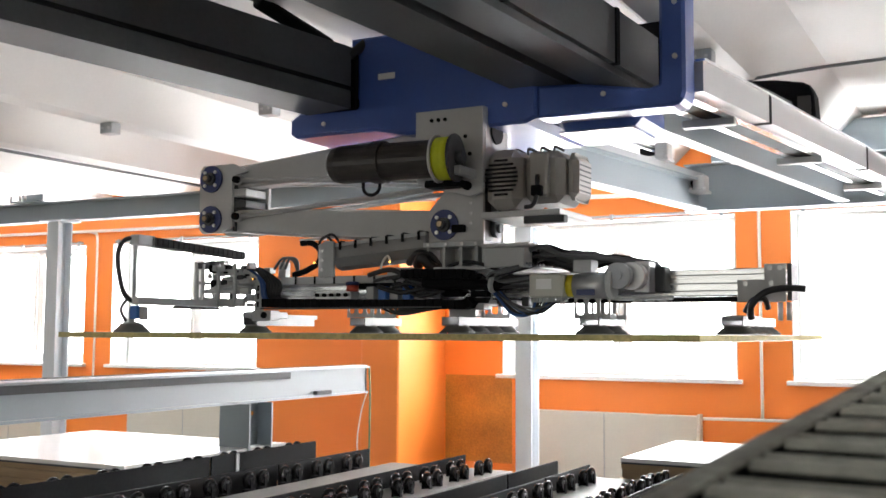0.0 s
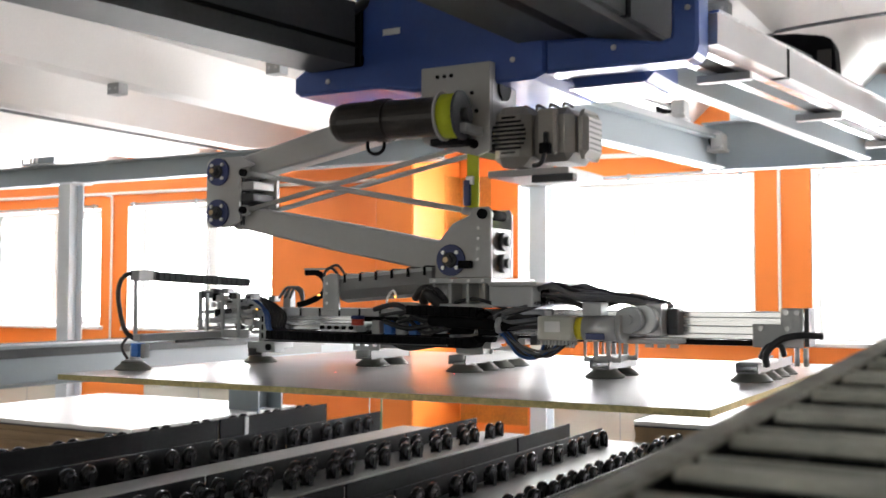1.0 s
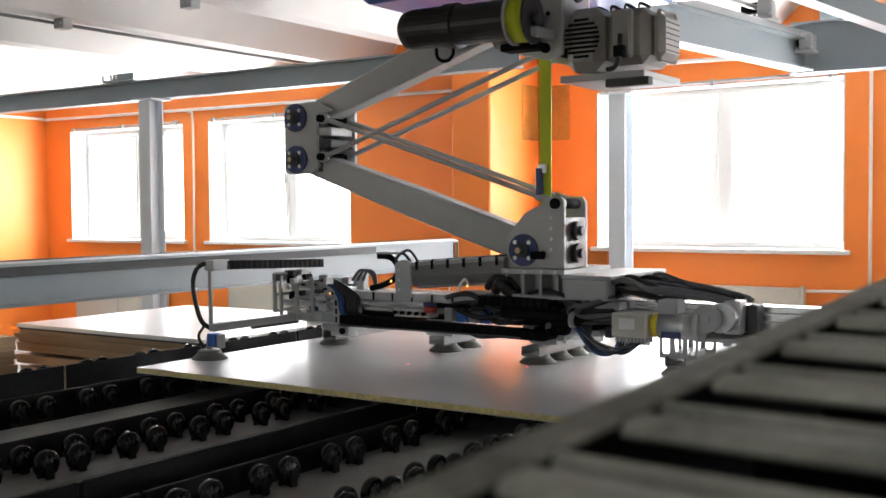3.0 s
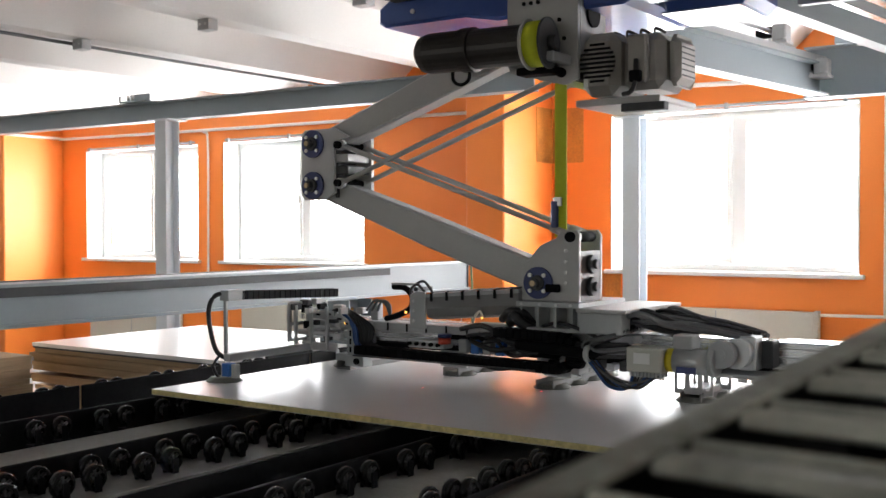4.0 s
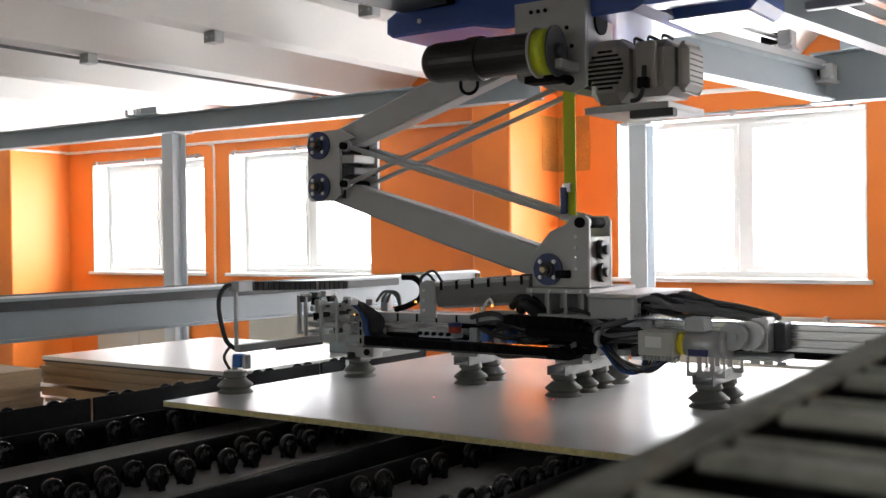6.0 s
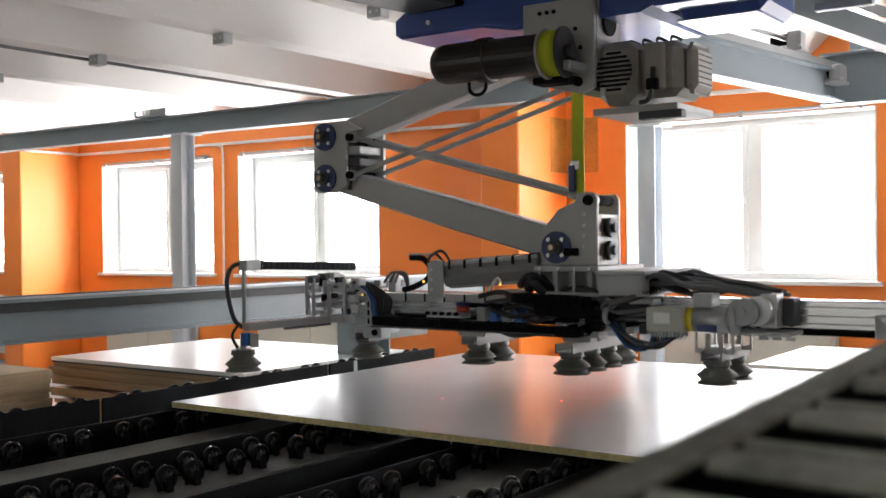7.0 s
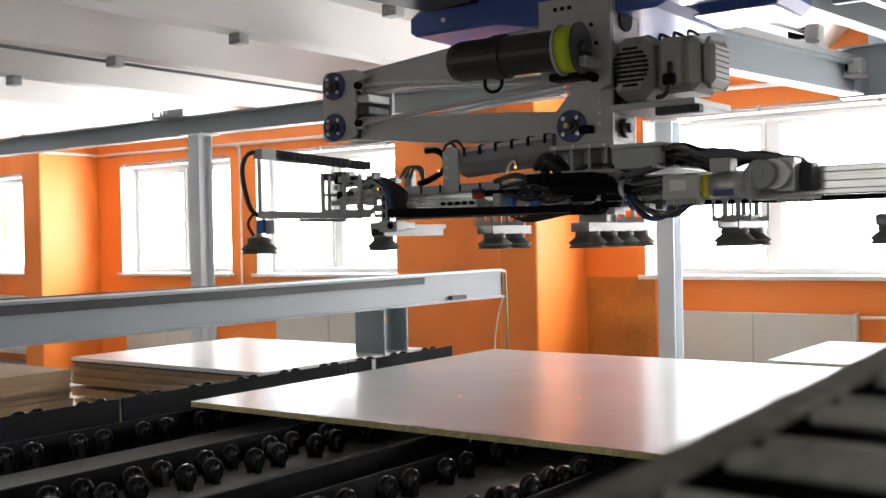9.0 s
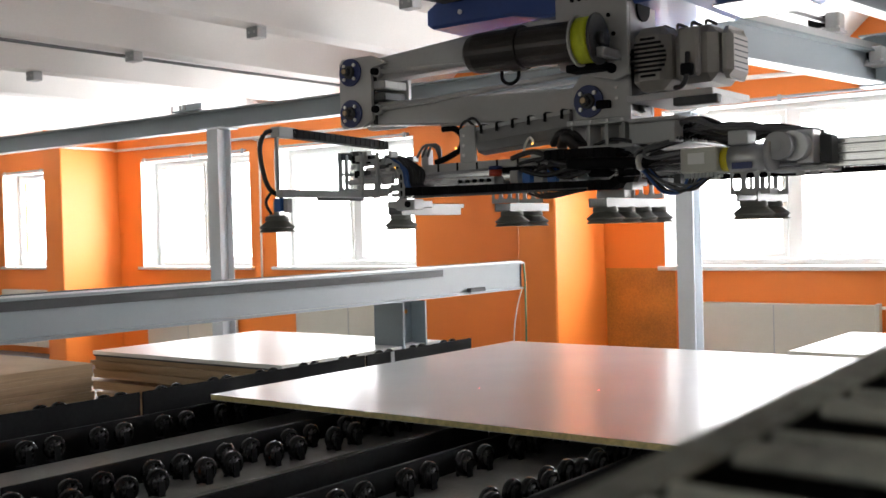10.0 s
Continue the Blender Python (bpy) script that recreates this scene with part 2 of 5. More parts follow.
# ceiling: ribbed concrete slab, ribs run towards the window wall
bm = bmesh.new()
box(bm, XW - 0.3, XE + 0.3, YS - 0.3, YN + 0.38, SLAB, SLAB + 0.2)
PITCH = 1.235
for i in range(-8, 9):
    xc = -4.91 + i * PITCH
    if XW + 0.3 < xc < XE - 0.3:
        a = [(xc - 0.34, SLAB + 0.002), (xc - 0.09, RIB), (xc + 0.09, RIB), (xc + 0.34, SLAB + 0.002)]
        vs0 = [bm.verts.new((p, YS + 0.002, q)) for p, q in a]
        vs1 = [bm.verts.new((p, YN - 0.004, q)) for p, q in a]
        bm.faces.new(vs0[::-1])
        bm.faces.new(vs1)
        for k in range(4):
            bm.faces.new((vs0[k], vs0[(k + 1) % 4], vs1[(k + 1) % 4], vs1[k]))
solid("ceiling", bm, M_WHITE, "white painted ribbed concrete ceiling slab", "ceiling", kind="structure")
for i in range(-3, 4):
    xc = -4.91 + i * PITCH
    br = solid("cable_bracket", B(xc - 0.05, xc + 0.05, 4.55, 4.63, RIB - 0.07, RIB, bevel=0.004), M_LGREY, "small galvanised bracket under a ceiling rib", "bracket", group="ceiling brackets", origin=(xc, 4.59, RIB))
    for dx in (-0.025, 0.025):
        part("bolt", C((xc + dx, 4.545, RIB - 0.035), (xc + dx, 4.551, RIB - 0.035), 0.008, n=8), M_BOLT, br)
bm = sweep(bmesh.new(), [(-6.25, -2, RIB - 0.02), (-6.25, 2, RIB - 0.015), (-6.24, 4.9, RIB - 0.02), (-6.25, 6.6, RIB - 0.015), (-6.25, 7.9, RIB - 0.015)], 0.012)
solid("ceiling_cable", bm, M_GCABLE, "thin dark cable strung under a ceiling rib", "cable")

# piers between the window pairs
for x in (-17.97, -11.11, -4.36, 2.5):
    if x > XW + 0.5:
        bm = B(x - 0.36, x, YN - 0.80, YN + 0.004, 0, SLAB, bevel=0.012)
        solid("pier", bm, M_ORANGE, "orange painted wall pier between windows", "pier", group="wall piers", kind="structure")


def window(i, x0, x1):
    w = tagged(thing("window_%d" % i, ((x0 + x1) / 2, YN + 0.2, SILL), "white framed factory window with pale roller blinds drawn", "window"), kind="structure")
    y = YN + 0.24
    f = 0.055
    bm = bmesh.new()
    xm = x0 + (x1 - x0) * 0.5
    box(bm, x0, x0 + f, y, y + 0.06, SILL, HEAD)
    box(bm, x1 - f, x1, y, y + 0.06, SILL, HEAD)
    box(bm, x0 + f, x1 - f, y, y + 0.06, SILL, SILL + f)
    box(bm, x0 + f, x1 - f, y, y + 0.06, HEAD - f, HEAD)
    box(bm, xm - 0.035, xm + 0.035, y - 0.003, y + 0.06, SILL + f, HEAD - f)
    part("window_frame", bm, M_FRAME, w)
    for a, b in ((x0 + f, xm - 0.035), (xm + 0.035, x1 - f)):
        bm = bmesh.new()
        s = 0.045
        box(bm, a + 0.004, a + s, y - 0.018, y + 0.03, SILL + f + 0.004, HEAD - f - 0.004)
        box(bm, b - s, b - 0.004, y - 0.018, y + 0.03, SILL + f + 0.004, HEAD - f - 0.004)
        box(bm, a + s, b - s, y - 0.018, y + 0.03, SILL + f + 0.004, SILL + f + s)
        box(bm, a + s, b - s, y - 0.018, y + 0.03, HEAD - f - s, HEAD - f - 0.004)
        sash = part("sash", bm, M_FRAME, w)
        p = part("pane", B(a + s, b - s, y + 0.005, y + 0.011, SILL + f + s, HEAD - f - s), glass, sash)
        p.visible_shadow = False
        part("handle", B(b - s + 0.012, b - s + 0.03, y - 0.05, y - 0.018, SILL + 0.6, SILL + 0.72, bevel=0.004), M_FRAME, sash)
    part("window_sill", B(x0 - 0.04, x1 + 0.04, YN - 0.05, YN + 0.236, SILL - 0.03, SILL + 0.004, bevel=0.004), M_FRAME, w, "white projecting sill")
    # painted reveals
    bm = bmesh.new()
    box(bm, x0 + 0.002, x0 + 0.012, YN + 0.002, y, SILL + 0.006, HEAD - 0.012)
    box(bm, x1 - 0.012, x1 - 0.002, YN + 0.002, y, SILL + 0.006, HEAD - 0.012)
    box(bm, x0 + 0.002, x1 - 0.002, YN + 0.002, y, HEAD - 0.012, HEAD - 0.002)
    part("reveal", bm, M_FRAME, w)
    # blind rail with brackets
    part("blind_rail", C((x0 + 0.05, YN - 0.01, HEAD + 0.015), (x1 - 0.05, YN - 0.01, HEAD + 0.015), 0.012, n=10), M_LGREY, w, "grey blind rail")
    for bx in (x0 + 0.1, xm, x1 - 0.1):
        part("rail_bracket", B(bx - 0.012, bx + 0.012, YN - 0.03, YN - 0.001, HEAD - 0.02, HEAD + 0.035, bevel=0.003), M_LGREY, w)
    window_light("daylight", x0 + 0.02, x1 - 0.02, SILL + 0.02, HEAD - 0.02, YN + 0.36, 185, -1)
    return w


for i, (a, b) in enumerate(WINDOWS):
    window(i + 1, a, b)
for i, (a, b) in enumerate(SOUTH_FILL):
    bm = bmesh.new()
    box(bm, a, a + 0.06, YS - 0.2, YS - 0.14, 1.0, 2.7)
    box(bm, b - 0.06, b, YS - 0.2, YS - 0.14, 1.0, 2.7)
    box(bm, a + 0.06, b - 0.06, YS - 0.2, YS - 0.14, 1.0, 1.06)
    box(bm, a + 0.06, b - 0.06, YS - 0.2, YS - 0.14, 2.64, 2.7)
    solid("window_%d" % (i + 7), bm, M_FRAME, "plain unseen window frame added for fill light", "window", kind="structure")
    # weak fill lamp in an added, unseen opening
    window_light("daylight", a, b, 1.0, 2.7, YS - 0.25, 15, 1)

# wall pipes, conduits and heater panels
bm = sweep(bmesh.new(), [(-16.5, 7.1, 2.60), (-11.4, 7.13, 2.60)], 0.016)
sweep(bm, [(-11.05, 7.2, 2.60), (-11.06, 7.9, 2.60), (-10.9, 7.95, 2.59), (-7.4, 7.95, 2.56), (-5.0, 7.95, 2.54)], 0.016)
solid("wall_pipe", bm, M_PIPE, "thin white pipe run along the orange wall", "pipe")
bm = sweep(bmesh.new(), [(-8.74, 7.965, 2.57), (-8.6, 7.965, 2.55), (-8.545, 7.965, 2.45), (-8.545, 7.965, 1.6), (-8.55, 7.965, 0.9)], 0.012)
solid("conduit", bm, M_PIPE, "white cable conduit down the wall between windows", "conduit", group="wall conduits")
bm = sweep(bmesh.new(), [(-1.66, 7.965, 2.7), (-1.66, 7.965, 1.8), (-1.66, 7.965, 0.88)], 0.012)
solid("conduit", bm, M_PIPE, "white cable conduit down the wall between windows", "conduit", group="wall conduits")
bm = sweep(bmesh.new(), [(-2.1, 7.94, 0.865), (-1.2, 7.94, 0.875), (1.5, 7.94, 0.88)], 0.012)
solid("heating_pipe", bm, M_PIPE, "thin heating pipe from the panel along the wall", "pipe")
bm = sweep(bmesh.new(), [(-3.4, 7.9, 2.62), (-1.9, 7.92, 2.60), (1.0, 7.95, 2.6)], 0.018)
solid("wall_pipe", bm, M_PIPE, "thin white pipe run along the orange wall", "pipe")


def heater(x0, x1, z0, z1):
    h = thing("heater_panel", ((x0 + x1) / 2, YN - 0.1, z0), "cream painted flat heater panel on the orange wall", "heater", group="heater panels")
    part("body", B(x0, x1, YN - 0.09, YN - 0.02, z0, z1, bevel=0.006), M_RAD, h)
    part("end_cap", B(x1 + 0.001, x1 + 0.03, YN - 0.10, YN - 0.02, z0 + 0.01, z1 + 0.012, bevel=0.004), M_RAD, h)
    n = max(2, int((x1 - x0) / 0.65))
    for k in range(1, n):
        xs = x0 + (x1 - x0) * k / n
        part("seam", B(xs - 0.004, xs + 0.004, YN - 0.094, YN - 0.088, z0 + 0.01, z1 - 0.01), M_LGREY, h)
    for bx in (x0 + 0.2, x1 - 0.2):
        part("bracket", B(bx - 0.02, bx + 0.02, YN - 0.02, YN + 0.002, z0 + 0.1, z0 + 0.2), M_LGREY, h)


# thin, blotchy greenish brown patches on the wall and a pier
M_PATCH = mat("brownish_patch", (0.52, 0.195, 0.026), 0.55, vary=0.4, scale=3.2, bump=0.1)
solid("brown_patch", B(-4.352, -3.72, YN - 0.004, YN - 0.001, 0.42, 1.15), M_PATCH, "greenish brown patch on the wall", "paint patch", kind="structure")
solid("brown_patch", B(-4.352, -4.06, YN - 0.004, YN - 0.001, 2.06, 2.52), M_PATCH, "greenish brown patch on the wall", "paint patch", kind="structure")
solid("brown_patch", B(-4.3585, -4.3555, 7.72, YN - 0.005, 2.06, 2.52), M_PATCH, "greenish brown patch on a pier", "paint patch", kind="structure")
heater(-3.62, -2.14, 0.10, 0.884)
heater(-8.0, -6.5, 0.10, 0.80)
heater(-10.5, -9.0, 0.10, 0.66)
heater(-13.7, -12.0, 0.10, 0.86)

# ---------------- steel frame of the gantry ----------------


def post(x, y, top):
    p = thing("steel_post", (x, y, 0), "pale grey steel column with an H section", "column", group="gantry columns")
    bm = bmesh.new()
    w, d, t = 0.125, 0.14, 0.011
    h = 0.004
    o = [(-w / 2, -d / 2), (w / 2, -d / 2), (w / 2, -d / 2 + t), (h, -d / 2 + t), (h, d / 2 - t), (w / 2, d / 2 - t), (w / 2, d / 2), (-w / 2, d / 2), (-w / 2, d / 2 - t), (-h, d / 2 - t), (-h, -d / 2 + t), (-w / 2, -d / 2 + t)]
    low, high = [[bm.verts.new((x + u, y + v, z)) for u, v in o] for z in (0.015, top)]
    for i in range(12):
        bm.faces.new((low[i], low[(i + 1) % 12], high[(i + 1) % 12], high[i]))
    bm.faces.new(low[::-1])
    bm.faces.new(high)
    part("shaft", bm, M_POST, p)
    part("foot_plate", B(x - 0.14, x + 0.14, y - 0.14, y + 0.14, 0, 0.015), M_POST, p)
    part("cap_plate", B(x - 0.12, x + 0.12, y - 0.1, y + 0.1, top + 0.001, top + 0.012), M_POST, p)


post(-6.56, 5.69, 2.358)
post(-3.12, 6.95, 2.28)
cb = thing("gantry_cross_beam", (-8, 5.69, 2.37), "long pale grey steel H beam carried on columns", "beam", group="gantry beams")
part("beam", beam(bmesh.new(), (-14, 5.55, 2.372), (-3.3, 5.83, 2.372), 0.12, 0.155, 0.012, 0.01), M_STEEL, cb)
hg = thing("beam_hanger", (-6.9, 5.71, 2.53), "pale grey bolted hanger between beam and ceiling", "bracket")
part("plate", B(-7.05, -6.75, 5.62, 5.80, 2.528, 2.54), M_STEEL, hg)
part("plate", B(-7.02, -6.78, 5.70, 5.71, 2.54, 2.60), M_STEEL, hg)
for bx in (-7.02, -6.92, -6.86):
    part("bolt", C((bx - 0.05, 5.64, 2.54), (bx - 0.05, 5.64, 2.585), 0.011, n=8), M_BOLT, hg)

lb = thing("gantry_runway_beam", (-2.0, 5.5, 2.37), "pale grey steel runway beam with a guide rail on top", "beam", group="gantry beams")
part("beam", beam(bmesh.new(), (-2.313, 4.10, 2.36), (-1.88, 7.05, 2.36), 0.13, 0.20, 0.012, 0.01), M_STEEL, lb)
part("guide_rail", beam(bmesh.new(), (-2.293, 4.10, 2.562), (-1.86, 7.05, 2.562), 0.05, 0.045), M_ALUW, lb)
eb = thing("gantry_end_beam", (0, 7.1, 2.36), "pale grey steel end beam joining the runway beams", "beam", group="gantry beams")
part("beam", beam(bmesh.new(), (-1.98, 7.13, 2.352), (3.0, 7.13, 2.352), 0.15, 0.33, 0.012, 0.01), M_STEEL, eb)


def shaft_bearing(x, y, z):
    s = thing("shaft_bearing", (x, y, z), "grey pillow block holding a drive shaft on the runway beam", "bearing", group="shaft bearings")
    part("base", B(x - 0.06, x + 0.06, y - 0.07, y + 0.07, z, z + 0.02, bevel=0.003), M_GREY, s)
    part("block", B(x - 0.035, x + 0.05, y - 0.055, y + 0.055, z + 0.021, z + 0.12, bevel=0.008), M_GREY, s)
    part("coupling", C((x - 0.14, y, z + 0.08), (x - 0.036, y, z + 0.08), 0.035, n=14), M_BLACK, s)
    for dx in (-0.045, 0.045):
        part("bolt", C((x + dx, y - 0.06, z + 0.02), (x + dx, y - 0.06, z + 0.035), 0.01, n=8), M_BOLT, s)


shaft_bearing(-2.16, 5.0, 2.61)
shaft_bearing(-1.95, 6.45, 2.61)
shaft_bearing(-1.84, 6.95, 2.46)
ds = solid("drive_shaft", C((-2.36, 4.0, 2.69), (-1.97, 6.6, 2.69), 0.016, n=12), M_BOLT, "thin steel drive shaft along the runway beam", "shaft")

# bridge beams overhead
b1 = thing("bridge_beam", (-2.5, 1.5, 2.43), "dark grey box beam overhead with a cable groove", "beam", group="bridge beams")
part("beam", beam(bmesh.new(), (-3.33, -2.0, 2.43), (-2.50, 3.48, 2.43), 0.24, 0.26), M_DGREY, b1)
part("groove", beam(bmesh.new(), (-3.2065, -2.0, 2.505), (-2.3785, 3.47, 2.505), 0.012, 0.016), M_BLACK, b1)
part("end_cap", B(-2.63, -2.37, 3.485, 3.50, 2.432, 2.69), M_BLACK, b1)
b2 = thing("bridge_beam", (-1.6, 1.5, 2.45), "dark grey box beam overhead beside the trolley", "beam", group="bridge beams")
part("beam", beam(bmesh.new(), (-1.86, -2.0, 2.45), (-1.56, 3.72, 2.45), 0.22, 0.2), M_DGREY, b2)
part("end_cap", B(-1.68, -1.44, 3.725, 3.74, 2.445, 2.655), M_BLACK, b2)
b3 = thing("bridge_rail", (-1.2, 1.5, 2.45), "aluminium clad guide beam overhead with black joints", "beam", group="bridge beams")
part("beam", beam(bmesh.new(), (-1.55, -2.0, 2.47), (-1.24, 3.85, 2.47), 0.10, 0.2), M_DGREY, b3)
part("flange", beam(bmesh.new(), (-1.60, -2.0, 2.44), (-1.29, 3.85, 2.44), 0.16, 0.028), M_DGREY, b3)
part("cladding", beam(bmesh.new(), (-1.366, 2.60, 2.512), (-1.2965, 3.84, 2.512), 0.106, 0.15), M_ALUW, b3, "aluminium cover sheet")
for y in (1.6, 2.55, 3.4):
    part("joint", beam(bmesh.new(), (-1.55 + 0.053 * (y + 2) + 0.004, y, 2.468), (-1.55 + 0.053 * (y + 2) + 0.006, y + 0.03, 2.468), 0.106, 0.205), M_BLACK, b3)
part("end_bolt", C((-1.24, 3.85, 2.52), (-1.24, 3.90, 2.52), 0.035, n=14), M_BOLT, b3)

# the aluminium guide beam and lower tracks beyond the trolley
g1 = thing("guide_beam", (-0.8, 4.4, 2.45), "bright aluminium guide beam with black joints overhead", "beam", group="bridge beams")
part("beam", beam(bmesh.new(), (-0.998, 3.67, 2.397), (-0.504, 7.2, 2.397), 0.06, 0.113), M_ALUW, g1)
part("edge_strip", beam(bmesh.new(), (-0.998, 3.67, 2.5105), (-0.504, 7.2, 2.5105), 0.075, 0.010), M_ALU, g1)
for y in (4.37, 5.88, 6.9):
    xx = -0.998 + 0.14 * (y - 3.67)
    part("joint", beam(bmesh.new(), (xx - 0.004, y, 2.393), (xx, y + 0.03, 2.393), 0.07, 0.122), M_BLACK, g1)
tr = thing("cable_track", (-0.9, 4.4, 2.36), "aluminium cable track on grey cross brackets overhead", "track", group="bridge beams")
for dx in (0.0, 0.125):
    part("rail", beam(bmesh.new(), (-1.17 + dx, 3.70, 2.385), (-0.69 + dx, 7.0, 2.385), 0.04, 0.018), M_ALU, tr)
part("tray_bed", beam(bmesh.new(), (-1.1075, 3.70, 2.386), (-0.6275, 7.0, 2.386), 0.078, 0.010), M_BLACK, tr, "black bed between the rails")
for y in (4.13, 5.265, 6.40):
    xx = -1.065 + 0.143 * (y - 4.13)
    part("cross_bracket", B(xx - 0.107, xx + 0.107, y - 0.02, y + 0.02, 2.352, 2.384, bevel=0.003), M_GREY, tr)
lf = thing("lower_guide_beam", (-1.4, 5, 2.33), "pale grey channel beam with a bright underside", "beam", group="bridge beams")
part("beam", beam(bmesh.new(), (-1.345, 3.75, 2.36), (-0.93, 7.0, 2.36), 0.08, 0.17, 0.01, 0.01), M_STEEL, lf)

hb = thing("header_beam", (-0.2, 7.6, 2.9), "grey steel header beam high before the window wall", "beam", group="bridge beams")
part("beam", B(-1.9, 1.6, 7.5, 7.66, 2.76, 2.99, bevel=0.004), M_STEEL, hb)
for x in (-1.6, 1.3):
    part("wall_bracket", B(x, x + 0.08, 7.661, 7.999, 2.80, 2.92), M_STEEL, hb)

# dark cover on the guide beam
dm = thing("motor_cover", (-0.82, 5.2, 2.53), "black plastic motor cover clamped on the guide beam overhead", "cover")
part("body", plate(bmesh.new(), [(-1.133, 2.772), (-0.984, 2.761), (-0.858, 2.736), (-0.826, 2.718), (-0.810, 2.678), (-0.801, 2.541), (-0.904, 2.541), (-0.915, 2.644), (-1.03, 2.718)], 5.15, 5.30, bevel=0.006), M_BLACK, dm)
part("grille", B(-0.887, -0.824, 5.145, 5.149, 2.575, 2.667), M_BROWN, dm)
part("bracket", B(-0.835, -0.805, 5.18, 5.25, 2.5208, 2.545), M_GREY, dm)
part("cable", sweep(bmesh.new(), [(-1.10, 5.24, 2.765), (-1.155, 5.26, 2.80), (-0.82, 5.26, 2.825), (-0.50, 5.26, 2.835), (0.9, 5.26, 2.88)], 0.009, n=8), M_GCABLE, dm)

# ---------------- trolley ----------------
TY0, TY1 = 3.515, 4.12
tro = thing("trolley", (-1.85, 3.65, 2.3), "blue painted overhead trolley carrying the lifting unit", "trolley")
bm = plate(bmesh.new(), [(-2.73, 2.36), (-2.73, 2.42), (-2.68, 2.45), (-2.42, 2.45), (-2.42, 2.74), (-1.57, 2.74), (-1.57, 2.33), (-1.62, 2.31), (-2.15, 2.31), (-2.3, 2.34), (-2.70, 2.34)], TY0, TY1, bevel=0.012)
part("body", bm, M_BLUE, tro)
part("yoke", plate(bmesh.new(), [(-1.568, 2.325), (-1.568, 2.45), (-1.40, 2.44), (-1.13, 2.395), (-1.095, 2.405), (-1.09, 2.43), (-1.09, 2.82), (-0.995, 2.82), (-0.995, 2.37), (-1.002, 2.345), (-1.018, 2.327), (-1.045, 2.32)], TY0, 3.655, bevel=0.012), M_BLUE, tro)
part("rear_box", B(-1.568, -1.22, 3.70, 4.05, 2.306, 2.42, bevel=0.03), M_BLUE, tro)
# added black sheet that darkens the view through the yoke opening
part("dark_backing", B(-1.568, -1.20, 4.052, 4.09, 2.42, 2.80), M_BLACK, tro)
part("label_plate", B(-2.28, -2.20, TY0 - 0.004, TY0 - 0.001, 2.55, 2.575), M_LABEL, tro, "pale label plate")
part("underside_plate", B(-1.56, -1.26, 3.72, 4.03, 2.298, 2.305, bevel=0.002), M_ALU, tro, "bright metal underside plate")
part("bracket", B(-2.46, -2.40, TY0 - 0.10, TY0 - 0.002, 2.52, 2.66, bevel=0.008), M_GREY, tro)
part("cable_clamp", C((-2.56, TY0 - 0.45, 2.80), (-2.45, TY0 - 0.12, 2.69), 0.03, n=12), M_BLACK, tro)
bm = sweep(bmesh.new(), [(-2.95, 1.0, 3.08), (-2.75, 2.2, 2.93), (-2.56, TY0 - 0.44, 2.80)], 0.012)
part("cable", bm, M_CABLE, tro)
bm = sweep(bmesh.new(), [(-2.46, TY0 - 0.12, 2.69), (-2.40, TY0 - 0.05, 2.66), (-2.36, TY0 + 0.02, 2.72)], 0.022)
part("hose", bm, M_CABLE, tro)
part("end_stop", B(-2.43, -2.37, TY0 - 0.03, TY0 - 0.002, 2.44, 2.48, bevel=0.005), M_BLACK, tro)
for bx, bz in ((-2.55, 2.39), (-1.70, 2.39), (-1.3, 2.39), (-1.03, 2.5), (-1.03, 2.7)):
    part("bolt", C((bx, TY0 - 0.008, bz), (bx, TY0 - 0.001, bz), 0.01, n=8), M_BOLT, tro)

# lifting head under the trolley: housing, winch, gear motor
HX, HY = -1.97, 3.55            # the lower hub
UP = E_Z + 0.774                # height of the upper pivot
HT = 2.385
lh = thing("lifting_head", (-1.9, 3.65, 2.27), "grey steel lifting head with winch and gear motor", "hoist")
bm = bmesh.new()
plate(bm, [(-2.075, HT), (-1.775, HT), (-1.775, 2.05), (-1.83, 2.03), (-2.06, 2.09), (-2.075, 2.12)], 3.47, 3.49, bevel=0.003)
part("front_plate", bm, M_GREY, lh)
bm = plate(bmesh.new(), [(-2.075, HT), (-1.775, HT), (-1.775, 2.05), (-1.83, 2.03), (-2.06, 2.09), (-2.075, 2.12)], 3.68, 3.70, bevel=0.003)
part("back_plate", bm, M_GREY, lh)
part("side_plate", B(-1.787, -1.775, 3.491, 3.679, 2.14, HT), M_GREY, lh)
part("side_plate", B(-2.075, -2.063, 3.491, 3.679, 2.20, HT), M_GREY, lh)
part("shaft_hole_cap", C((-1.774, 3.585, 2.30), (-1.765, 3.585, 2.30), 0.05, n=20), M_BLACK, lh)
for bx, bz in ((-2.0, 2.345), (-1.97, 2.345), (-1.94, 2.345), (-1.83, 2.2), (-1.85, 2.27)):
    part("bolt", C((bx, 3.464, bz), (bx, 3.47, bz), 0.008, n=8), M_BLACK, lh)
part("pivot_pin", C((-1.84, 3.455, 2.075), (-1.84, 3.71, 2.075), 0.018, n=14), M_BLACK, lh)
